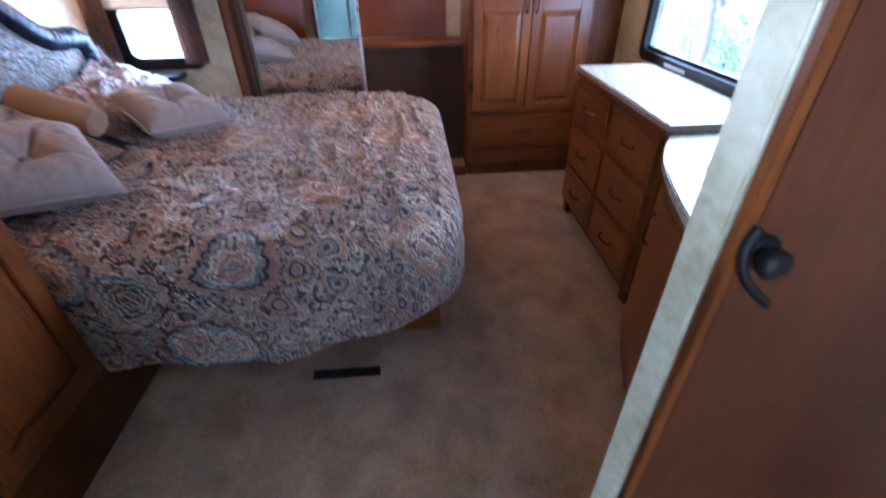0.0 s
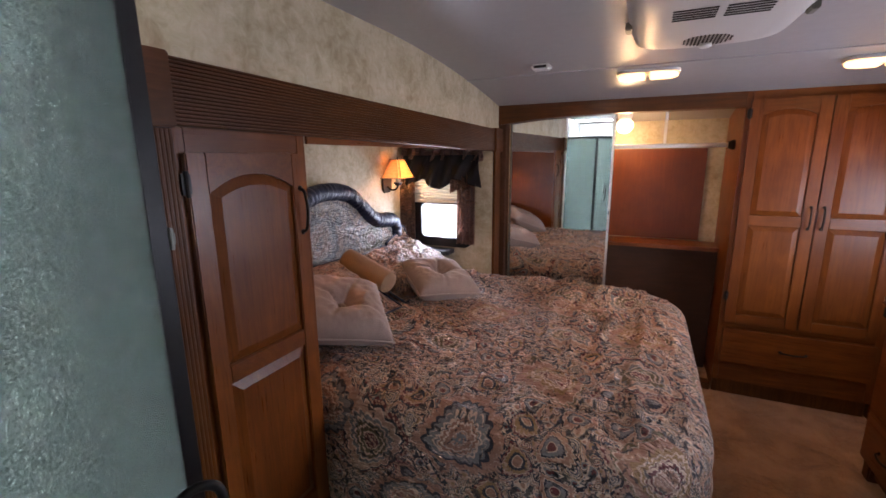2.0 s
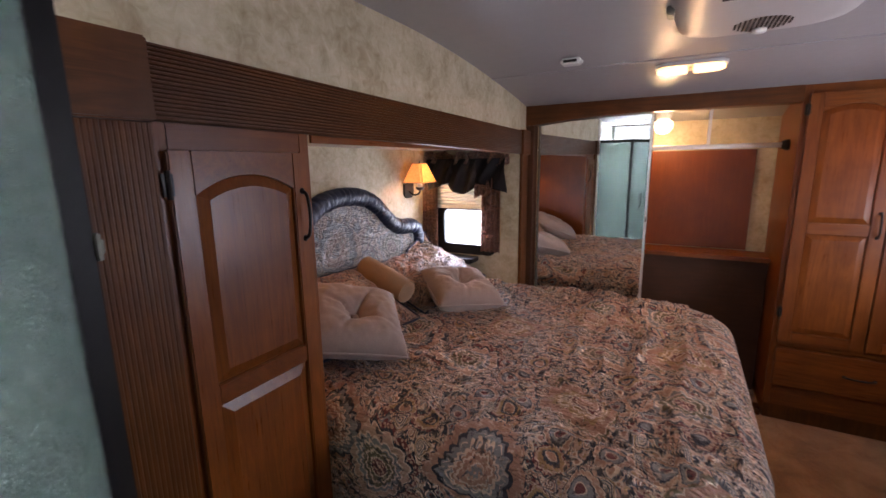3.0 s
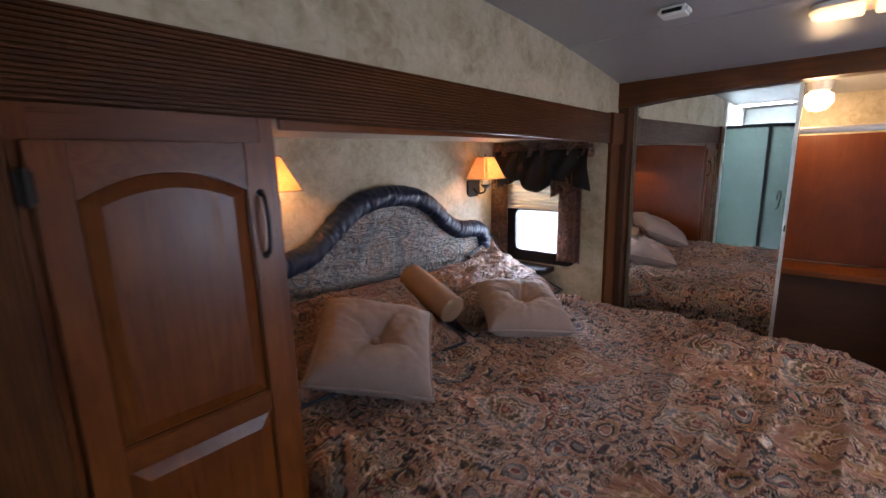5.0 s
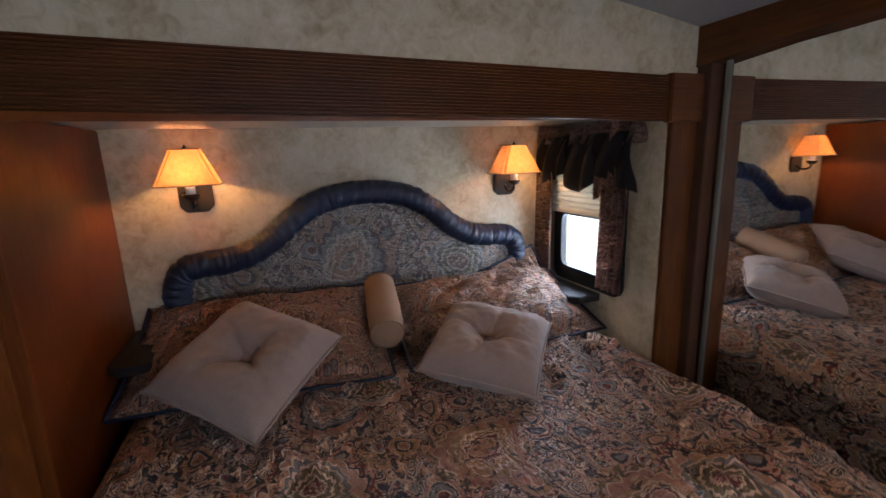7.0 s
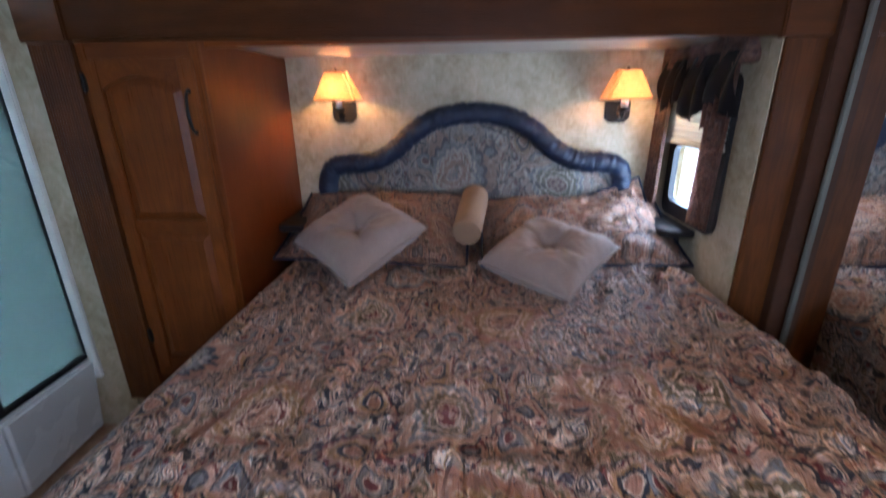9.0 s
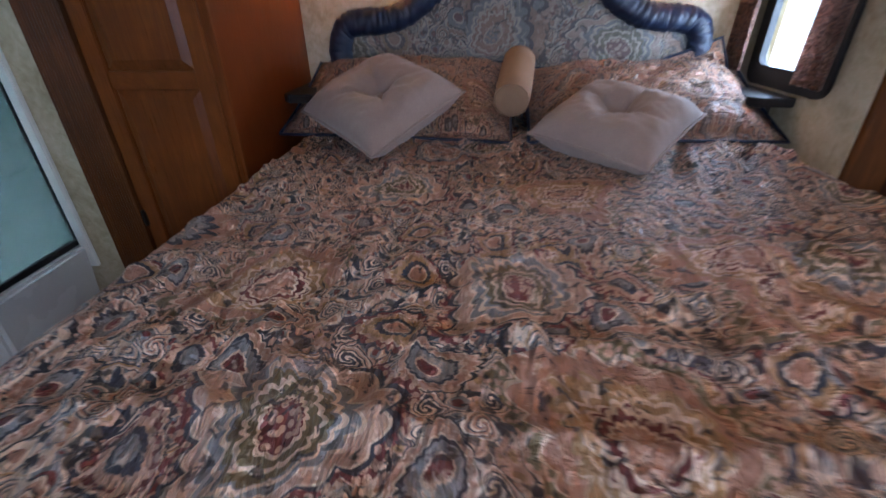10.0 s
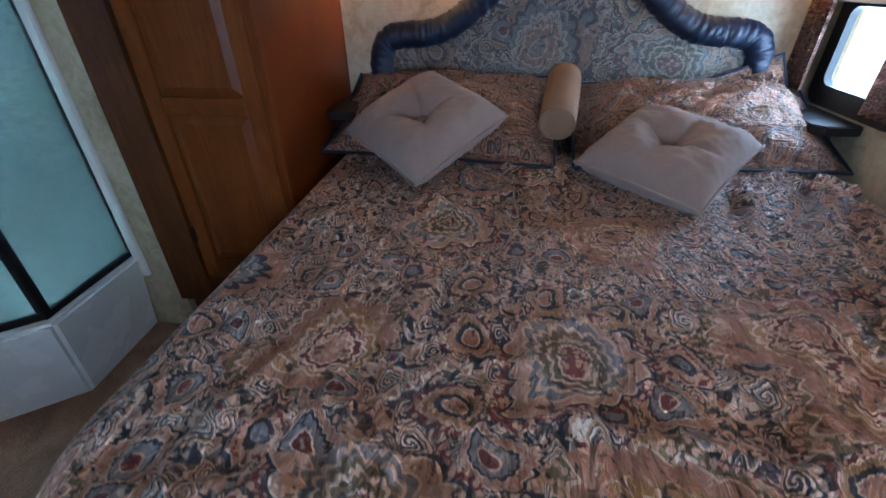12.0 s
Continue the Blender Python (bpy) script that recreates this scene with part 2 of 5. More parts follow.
    lobe = g.math("SINE", g.math("MULTIPLY", ang, 7.0))
    comb = g.math("FRACT", g.math("ADD", g.math("MULTIPLY", rad, 17.0), g.math("MULTIPLY", lobe, 0.16)))
    body = g.mix(g.math("MULTIPLY", g.math("LESS_THAN", comb, 0.34), between(at, 0.20, 0.57)), body, g.mix(g.math("GREATER_THAN", rnd.outputs[2], 0.30), slate, cream))
    body = g.mix(g.math("MULTIPLY", bead, g.math("MAXIMUM", g.math("LESS_THAN", at, 0.16), between(at, 0.82, 0.95))), body, pink)
    col = g.mix(g.math("MULTIPLY", g.math("GREATER_THAN", rnd.outputs[2], 0.42), g.math("LESS_THAN", rad, g.math("MULTIPLY_ADD", ragged, 0.05, 0.36))), col, body)

    # small dark and pale flecks over the whole cloth
    fleck = g.noise(g.vec("ADD", p, (3.0, 8.0, 0)), 34.0 / size, 3, 0.6, 0.9).outputs[0]
    col = g.mix(g.ramp(fleck, [(0.37, 0.85), (0.42, 0.0)]), col, black)
    col = g.mix(g.ramp(fleck, [(0.60, 0.0), (0.65, 0.6)]), col, cream)
    col = g.mix(g.math("MULTIPLY", speck, 0.10), col, k((0.07, 0.045, 0.036)))
    fade = g.noise(uv, 2.6, 3).outputs[0]
    col = g.mix(g.math("MULTIPLY", fade, 0.05), col, slate)
    bloom = g.noise(uv, 4.2 / size, 3, 0.6).outputs[0]
    col = g.mix(g.ramp(bloom, [(0.45, 0.0), (0.75, 0.16)]), col, rose)
    if wash[0]:
        col = g.mix(wash[0], col, wash[1])
    weave = g.noise(uv, 700.0, 1).outputs[0]
    ridge = g.noise(g.vec("MULTIPLY", uv, (5.0, 17.0, 1.0)), 1.0, 4, 0.6, 1.6).outputs[0]
    ridge = g.math("SUBTRACT", 1.0, g.math("ABSOLUTE", g.math("MULTIPLY", g.math("SUBTRACT", ridge, 0.5), 6.0)))
    ridge = g.math("MAXIMUM", ridge, 0.0)
    quilt = g.noise(uv, 18.0, 4, 0.6, 1.2).outputs[0]
    g.bump(g.math("ADD", g.math("ADD", g.math("MULTIPLY", weave, 0.05), quilt), g.math("MULTIPLY", ridge, 0.6)), 1.0, 0.044 * puff)
    return g.done(col, g.ramp(speck, [(0.3, 0.35), (0.7, 0.52)]), Specular_IOR_Level=0.48)


def obscure_glass():
    g = Graph("obscure_shower_glass")
    c = g.coords((1, 1, 3.2))
    a = g.noise(c, 38, 3, 0.6, 0.8).outputs[0]
    b = g.noise(c, 130, 2, 0.7).outputs[0]
    b = g.math("POWER", b, 3.0)
    g.bump(g.math("ADD", g.math("MULTIPLY", a, 0.9), g.math("MULTIPLY", b, 6.0)), 1.0, 0.018)
    col = g.ramp(a, [(0.3, (0.40, 0.56, 0.515)), (0.7, (0.67, 0.82, 0.77))])
    return g.done(col, 0.09, Transmission_Weight=0.7, IOR=1.5, Specular_IOR_Level=0.8)


def glass():
    g = Graph("window_glass")
    tr = g.node("BsdfTransparent", None, Color=(0.93, 0.97, 0.98))
    gl = g.node("BsdfGlossy", None, Roughness=0.02)
    edge = g.node("LayerWeight", None, Blend=0.5).outputs["Facing"]
    mx = g.node("MixShader", None, i0=g.math("MULTIPLY", g.math("POWER", edge, 4.0), 0.45), i1=tr.outputs[0], i2=gl.outputs[0])
    g.t.links.new(mx.outputs[0], g.t.nodes["Material Output"].inputs[0])
    return g.m


def glow(name, colour, strength):
    g = Graph(name)
    return g.done(colour, 0.4, Emission_Color=colour, Emission_Strength=strength)


WALL = wallpaper()
CARPET = carpet()
CEIL = plain("ceiling_vinyl", (0.34, 0.325, 0.32), 0.36, vary=0.04, scale=30)
SLIDECEIL = plain("beige_vinyl", (0.50, 0.43, 0.335), 0.55, vary=0.04, scale=6, bump=0)
WHITE = plain("white_plastic", (0.74, 0.73, 0.69), 0.38, vary=0.05)
DULLWHITE = plain("aged_cream_plastic", (0.50, 0.475, 0.45), 0.42, vary=0.06)
FIBRE = plain("white_fibreglass", (0.70, 0.74, 0.74), 0.25, vary=0.04)
COUNTER = plain("pale_laminate", (0.34, 0.295, 0.24), 0.24, vary=0.10, scale=60)
BASIN = plain("tan_basin", (0.42, 0.28, 0.20), 0.22)
SATINBLACK = plain("satin_black_plastic", (0.006, 0.006, 0.007), 0.5, Specular_IOR_Level=0.15)
BLACK = plain("black_frame", (0.009, 0.009, 0.010), 0.42, Specular_IOR_Level=0.25)
# Near-black that paints in shade: air unit slots and the slide-out floor.
DARK = plain("recess_shadow", (0.02, 0.013, 0.009), 0.7)
BRONZE = plain("oil_rubbed_bronze", (0.012, 0.009, 0.007), 0.46, 0.15, 0.3, 40, Specular_IOR_Level=0.3)
BRASS = plain("brass", (0.75, 0.48, 0.18), 0.3, 0.9)
ALU = plain("brushed_aluminium", (0.62, 0.64, 0.62), 0.33, 0.9)
DULLALU = plain("dull_aluminium", (0.17, 0.17, 0.14), 0.5, 0.6)
NAVY = plain("navy_satin", (0.0065, 0.0125, 0.034), 0.40, vary=0.5, scale=24, bump=0.5)
BLACKCLOTH = plain("black_satin", (0.009, 0.009, 0.013), 0.45, vary=0.3, scale=20, bump=0.25)
SUEDE = plain("taupe_suede", (0.27, 0.195, 0.160), 0.85, vary=0.14, scale=14, bump=0.3, Sheen_Weight=0.2)
TANCLOTH = plain("tan_suede", (0.27, 0.165, 0.095), 0.8, vary=0.12, scale=14, bump=0.2)
OUTSIDE_WHITE = plain("white_siding", (0.80, 0.80, 0.80), 0.5, vary=0.05)
GRAVEL = plain("pale_gravel", (0.50, 0.48, 0.45), 0.9, vary=0.2, scale=3, bump=0.4)
BARK = plain("bark", (0.22, 0.18, 0.14), 0.9, vary=0.3, scale=25, bump=0.5)


def leaf_cloth():
    g = Graph("leaf")
    a = g.noise(g.coords(), 2.0, 3).outputs[0]
    col = g.ramp(a, [(0.3, (0.30, 0.36, 0.20)), (0.7, (0.52, 0.56, 0.33))])
    d = g.node("BsdfDiffuse", None, Color=col)
    t = g.node("BsdfTranslucent", None, Color=col)
    mx = g.node("MixShader", None, i0=0.45, i1=d.outputs[0], i2=t.outputs[0])
    g.t.links.new(mx.outputs[0], g.t.nodes["Material Output"].inputs[0])
    return g.m


LEAF = leaf_cloth()
SPREAD = paisley("paisley_bedspread", 0.95, (1.62, 1.46, 1.34))
SHAM = paisley("paisley_sham", 0.62, (1.22, 0.90, 0.70), "uv", (0.22, (0.42, 0.27, 0.19)))
FLORAL = paisley("paisley_headboard", 1.35, (0.64, 0.68, 0.68), "yz", (0.32, (0.19, 0.175, 0.15)), 0.25)
CURTAIN = paisley("floral_curtain", 0.42, (1.1, 0.84, 0.76), "xz", (0.50, (0.25, 0.145, 0.12)), 0.5)
PANE = glass()
SHOWER = obscure_glass()
MIRROR = Graph("mirror").done((0.86, 0.88, 0.87), 0.012, 1.0)
LENS = glow("lit_lens", (1.0, 0.58, 0.21), 1.0)
GLOBE = glow("lit_globe", (1.0, 0.78, 0.45), 1.0)


def shade_cloth():
    g = Graph("parchment_lampshade")
    c = g.coords()
    a = g.noise(c, 60, 3).outputs[0]
    col = g.ramp(a, [(0.3, (0.78, 0.37, 0.13)), (0.7, (0.88, 0.46, 0.18))])
    d = g.node("BsdfDiffuse", None, Color=col)
    t = g.node("BsdfTranslucent", None, Color=col)
    mx = g.node("MixShader", None, i0=0.24, i1=d.outputs[0], i2=t.outputs[0])
    g.t.links.new(mx.outputs[0], g.t.nodes["Material Output"].inputs[0])
    return g.m


SHADE = shade_cloth()


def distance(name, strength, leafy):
    """Glowing backdrop with haze and daylight painted in: pale sky with the soft shapes of far trees."""
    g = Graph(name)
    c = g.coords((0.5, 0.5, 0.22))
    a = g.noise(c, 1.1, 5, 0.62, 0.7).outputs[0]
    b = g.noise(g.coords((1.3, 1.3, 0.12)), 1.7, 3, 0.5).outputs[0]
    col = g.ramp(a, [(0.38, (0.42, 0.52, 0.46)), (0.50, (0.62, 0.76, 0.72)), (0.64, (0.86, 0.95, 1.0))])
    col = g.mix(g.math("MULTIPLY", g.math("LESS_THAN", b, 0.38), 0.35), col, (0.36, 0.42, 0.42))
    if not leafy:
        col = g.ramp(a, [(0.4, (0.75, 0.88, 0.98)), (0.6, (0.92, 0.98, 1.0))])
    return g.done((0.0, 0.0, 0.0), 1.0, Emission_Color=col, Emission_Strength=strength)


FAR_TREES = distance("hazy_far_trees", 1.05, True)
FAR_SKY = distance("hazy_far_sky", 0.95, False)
BLIND = plain("pleated_blind", (0.72, 0.68, 0.60), 0.7, vary=0.04, Transmission_Weight=0.0)

# ---- building helpers ----


def part(name, bm, material, parent=None, label="", m=None, smooth=False):
    me = bpy.data.meshes.new(name)
    bmesh.ops.recalc_face_normals(bm, faces=bm.faces)
    if smooth:
        for f in bm.faces:
            f.smooth = True
    bm.to_mesh(me)
    bm.free()
    me.materials.append(material)
    ob = new(name, me)
    if parent is not None:
        ob.parent = parent
    if m is not None:
        ob.matrix_local = m
    return tagged(ob, label)


def thing(name, label, category, m=None, group="", kind=""):
    ob = new(name)
    ob.empty_display_size = 0.05
    if m is not None:
        ob.matrix_world = m
    return tagged(ob, label, category, group, kind)


def add_box(bm, lo, hi, bevel=0.0):
    lo, hi = Vector(lo), Vector(hi)
    made = bmesh.ops.create_cube(bm, size=1.0, matrix=Matrix.Translation((lo + hi) / 2) @ Matrix.Diagonal((*(hi - lo), 1)))
    if bevel:
        edges = list({e for v in made["verts"] for e in v.link_edges})
        bmesh.ops.bevel(bm, geom=edges, offset=bevel, segments=2, affect="EDGES", clamp_overlap=True)
    return bm


def box(lo, hi, bevel=0.003):
    return add_box(bmesh.new(), lo, hi, bevel)


def prism(points, axis, a, b, bevel=0.0):
    """A flat outline in the two other axes, drawn out from a to b along the axis."""
    bm = bmesh.new()
    put = {"x": lambda p, t: (t, p[0], p[1]), "y": lambda p, t: (p[0], t, p[1]), "z": lambda p, t: (p[0], p[1], t)}[axis]
    low = [bm.verts.new(put(p, a)) for p in points]
    top = [bm.verts.new(put(p, b)) for p in points]
    bm.faces.new(low)
    bm.faces.new(top)
    n = len(points)
    for i in range(n):
        bm.faces.new((low[i], low[(i + 1) % n], top[(i + 1) % n], top[i]))
    if bevel:
        bmesh.ops.recalc_face_normals(bm, faces=bm.faces)
        edges = [e for e in bm.edges if e.calc_length() > bevel * 3 and e.calc_face_angle(0) > 0.6]
        bmesh.ops.bevel(bm, geom=edges, offset=bevel, segments=2, affect="EDGES", clamp_overlap=True)
    return bm


def tube(points, radius, sides=10, caps=True):
    """A round bar along points; radius is a number or a function of the step and angle."""
    bm = bmesh.new()
    pts = [Vector(p) for p in points]
    rings, side = [], None
    for i, p in enumerate(pts):
        t = (pts[min(i + 1, len(pts) - 1)] - pts[max(i - 1, 0)]).normalized()
        if side is None:
            side = t.orthogonal().normalized()
        side = (side - t * side.dot(t)).normalized()
        up = t.cross(side)
        ring = []
        for k in range(sides):
            a = k / sides * math.tau
            r = radius(i, a) if callable(radius) else radius
            ring.append(bm.verts.new(p + (side * math.cos(a) + up * math.sin(a)) * r))
        rings.append(ring)
    for a, b in zip(rings, rings[1:]):
        for k in range(sides):
            bm.faces.new((a[k], a[(k + 1) % sides], b[(k + 1) % sides], b[k]))
    if caps:
        bm.faces.new(rings[0])
        bm.faces.new(rings[-1])
    return bm


def lathe(profile, sides=28, axis=(0, 0, 1), at=(0, 0, 0)):
    """Radius and height pairs turned about an axis."""
    bm = bmesh.new()
    q = Vector((0, 0, 1)).rotation_difference(Vector(axis)).to_matrix()
    rings = []
    for r, h in profile:
        rings.append([bm.verts.new(Vector(at) + q @ Vector((r * math.cos(k / sides * math.tau), r * math.sin(k / sides * math.tau), h))) for k in range(sides)])
    for a, b in zip(rings, rings[1:]):
        for k in range(sides):
            bm.faces.new((a[k], a[(k + 1) % sides], b[(k + 1) % sides], b[k]))
    bm.faces.new(rings[0])
    bm.faces.new(rings[-1])
    return bm


def smooth_path(points, per=6):
    pts = [Vector(p) for p in points]
    out = []
    for i in range(len(pts) - 1):
        p0, p1, p2, p3 = pts[max(i - 1, 0)], pts[i], pts[i + 1], pts[min(i + 2, len(pts) - 1)]
        for k in range(per):
            t = k / per
            out.append(0.5 * (2 * p1 + (p2 - p0) * t + (2 * p0 - 5 * p1 + 4 * p2 - p3) * t * t + (3 * p1 - p0 - 3 * p2 + p3) * t ** 3))
    return out + [pts[-1]]


def structure(name, bm, material, label="", category=""):
    return tagged(part(name, bm, material), label, category, kind="structure")


def holed_wall(axis, a, b, outer, hole):
    """A wall between a and b on its axis, over the outer rectangle (u0, u1, v0, v1), with one opening right through it."""
    u0, u1, v0, v1 = outer
    h0, h1, w0, w1 = hole
    bm = bmesh.new()
    put = {"x": lambda t, u, v: (t, u, v), "y": lambda t, u, v: (u, t, v)}[axis]
    for r in ((u0, h0, v0, v1), (h1, u1, v0, v1), (h0, h1, v0, w0), (h0, h1, w1, v1)):
        if r[1] - r[0] > 1e-4 and r[3] - r[2] > 1e-4:
            add_box(bm, put(a, r[0], r[2]), put(b, r[1], r[3]))
    bmesh.ops.remove_doubles(bm, verts=bm.verts, dist=1e-5)
    return bm

# ---- large structure ----
XW, XE, YN, YS = -1.0, 1.41, 3.0, -1.25   # main side walls, closet front, wall behind
XH, Y0, YE = -1.71, 1.0, 2.83             # headboard wall, cabinet side and end wall of the slide-out
TOP = 2.02


def ceiling_z(y):
    return 1.967 - 0.074 * max(0.0, y - 1.5) ** 1.69


structure("floor", box((-1.06, YS - 0.05, -0.06), (1.47, 3.65, 0.0), 0), CARPET, "worn tan brown cut-pile carpet", "carpet")
prof = [(YS - 0.05, ceiling_z(0)), (1.5, ceiling_z(1.5))] + [(1.5 + 0.1 * i, ceiling_z(1.5 + 0.1 * i)) for i in range(1, 22)]
prof += [(3.6, 2.10), (YS - 0.05, 2.10)]


def ceiling_mesh():
    """The ceiling in strips, so that the shower's skylight opens right through it."""
    flat = lambda y0, y1: [(y0, ceiling_z(0)), (y1, ceiling_z(0)), (y1, 2.10), (y0, 2.10)]
    rest = [(-0.16, ceiling_z(0))] + prof[1:-1] + [(-0.16, 2.10)]
    bm = bmesh.new()
    for outline, x0, x1 in ((prof, -1.08, -0.98), (flat(YS - 0.05, -0.42), -0.98, -0.52), (rest, -0.98, -0.52), (prof, -0.52, 1.49)):
        strip = prism(outline, "x", x0, x1)
        me = bpy.data.meshes.new("strip")
        strip.to_mesh(me)
        strip.free()
        bm.from_mesh(me)
        bpy.data.meshes.remove(me)
    return bm


structure("ceiling", ceiling_mesh(), CEIL, "off-white vinyl ceiling that curves down to the closet", "ceiling")
structure("wall_west", holed_wall("x", XW - 0.05, XW, (YS, YN, 0.0, 2.0), (0.44, 2.97, 0.0, 1.60)), WALL, "cream mottled wallpaper wall round the slide-out", "wall")
structure("wall_headboard", box((XH - 0.04, 0.5, 0.2), (XH, 2.90, 1.62), 0), WALL, "cream mottled wallpaper wall behind the headboard", "wall")
structure("wall_slide_end", holed_wall("y", YE, YE + 0.05, (XH - 0.04, XW - 0.056, 0.2, 1.62), (-1.60, -1.17, 0.845, 1.42)), WALL, "cream wallpaper wall with a small window", "wall")
structure("wall_slide_return", box((XW - 0.055, 2.83, 0.2), (XW, 2.972, 1.60), 0), WALL)
structure("wall_slide_near", box((XH, 0.50, 0.2), (XW - 0.055, 0.55, 1.62), 0), WALL)
structure("ceiling_slide", box((XH - 0.04, 0.5, 1.562), (XW - 0.012, 2.90, 1.62), 0), SLIDECEIL, "low beige ceiling of the slide-out", "ceiling")
# Shade under the bed is painted into this floor's colour.
structure("floor_slide", box((XH - 0.04, 0.5, 0.20), (XW - 0.06, 2.90, 0.27), 0), DARK, "raised floor of the slide-out with shade painted near-black", "floor")
structure("wall_east", holed_wall("x", XE, XE + 0.06, (YS, 3.6, 0.0, 2.0), (1.45, 2.59, 0.89, 1.335)), WALL, "cream mottled wallpaper wall with a wide window", "wall")
# Unseen wall; its doorway is added for the hall's fill lamp.
structure("wall_south", holed_wall("y", YS - 0.05, YS, (-1.05, XE + 0.05, 0.0, 2.0), (-0.1, 0.6, 0.0, 1.93)), WALL, "unseen cream wallpaper wall with a doorway added to let light in", "wall")
structure("wall_north", box((-1.10, 3.60, 0), (XE + 0.06, 3.65, 2.0), 0), WALL)
structure("wall_closet_side", box((XW - 0.05, YN + 0.001, 0), (XW, 3.6, 1.9), 0), WALL)
structure("wall_partition", prism([(0.402, 0.426), (0.424, 0.385), (XE - 0.001, 0.385), (XE - 0.001, 0.426)], "z", 0.0, 1.972, 0.003), WALL, "wallpapered end of the partition beside the doorway", "wall")

# wood round the slide-out: ribbed fascia, corner blocks, fluted stiles
slide_trim = thing("slide_trim", "ribbed brown oak trim framing the bed slide-out", "trim", kind="structure")
ribs = []
n_ribs = 17
z0, z1 = 1.557, 1.708
for i in range(n_ribs):
    a = z0 + (z1 - z0) * i / n_ribs
    b = z0 + (z1 - z0) * (i + 1) / n_ribs
    ribs += [(XW + 0.0195, a + 0.0008), (XW + 0.024, a + 0.0026), (XW + 0.024, b - 0.0022), (XW + 0.0195, b - 0.0006)]
fascia = part("fascia_board", prism([(XW + 0.001, z0)] + ribs + [(XW + 0.001, z1)], "y", 0.585, 2.805), DARKOAK_Y, slide_trim, "horizontally ribbed brown fascia board")
for v in fascia.data.vertices:
    v.co.z = 1.557 + (v.co.z - 1.557) * 0.967 - 0.0155 * (v.co.y - 0.585)
for y, w, za, zb in ((0.423, 0.161, 1.552, 1.709), (2.806, 0.156, 1.518, 1.674)):
    part("corner_block", box((XW + 0.001, y, za), (XW + 0.035, y + w, zb), 0.004), DARKOAK_Y, slide_trim, "plain brown corner block")
part("plain_stile", box((XW + 0.001, 2.832, 0.05), (XW + 0.019, 2.962, 1.545), 0.003), DARKOAK, slide_trim, "plain dark oak stile")
part("stile_edge", box((XW + 0.001, 2.963, 0.05), (XW + 0.022, 2.975, 1.742), 0.002), OAK, slide_trim, "lighter oak edge strip")
flute, n, y, w = [], 15, 0.432, 0.148
for i in range(n):
    a, b = y + w * i / n, y + w * (i + 1) / n
    flute += [(XW + 0.0182, a + 0.0006), (XW + 0.0195, a + 0.0022), (XW + 0.0195, b - 0.0022), (XW + 0.0182, b - 0.0006)]
part("fluted_stile", prism([(XW + 0.001, y)] + flute + [(XW + 0.001, y + w)], "z", 0.16, 1.551), DARKOAK, slide_trim, "vertically fluted brown stile")
part("toe_board", box((XW - 0.05, 0.44, 0.001), (XW - 0.03, 2.97, 0.27), 0), DARKOAK_Y, slide_trim, "dark toe board under the slide-out")
# Added oak strip where the lit slide ceiling shows under the fascia.
part("underside_lip", box((XW - 0.01, 1.02, 1.528), (XW + 0.001, 2.835, 1.561), 0.002), OAK_Y, slide_trim)

# ---- doors and cabinets ----


def pull(parent, x, z, length, horizontal=False):
    """A bowed bronze bar pull on the front face, with two feet."""
    pts = [(0, 0, -length / 2), (0, -0.018, -length / 2 + 0.012), (0, -0.026, 0), (0, -0.018, length / 2 - 0.012), (0, 0, length / 2)]
    if horizontal:
        pts = [(p[2], p[1], p[0]) for p in pts]
    bm = tube(smooth_path(pts, 5), 0.0048, 8)
    for s in (-1, 1):
        c = (0, -0.002, s * length / 2) if not horizontal else (s * length / 2, -0.002, 0)
        bmesh.ops.create_uvsphere(bm, u_segments=8, v_segments=6, radius=0.009, matrix=Matrix.Translation(c) @ Matrix.Diagonal((1, 0.5, 1, 1)))
    return part("handle", bm, BRONZE, parent, "dark bronze bar pull", pose(x, 0, z), True)


def raised_panel(w, h, arch, z):
    """A panel with a sloped rim, its top arched by the given rise."""
    def outline(inset):
        pts = [(inset, z + inset), (w - inset, z + inset)]
        n = 12
        for i in range(n + 1):
            u = (w - inset) - (w - 2 * inset) * i / n
            pts.append((u, z + h - inset - arch * (2 * u / w - 1) ** 2))
        return pts
    bm = bmesh.new()
    loops = []
    for inset, y in ((0.0, 0.006), (0.004, 0.002), (0.030, -0.0075), (0.034, -0.0075)):
        loops.append([bm.verts.new((p[0], y, p[1])) for p in outline(inset)])
    for a, b in zip(loops, loops[1:]):
        n = len(a)
        for i in range(n):
            bm.faces.new((a[i], a[(i + 1) % n], b[(i + 1) % n], b[i]))
    bm.faces.new(loops[-1])
    bm.faces.new(loops[0])
    return bm


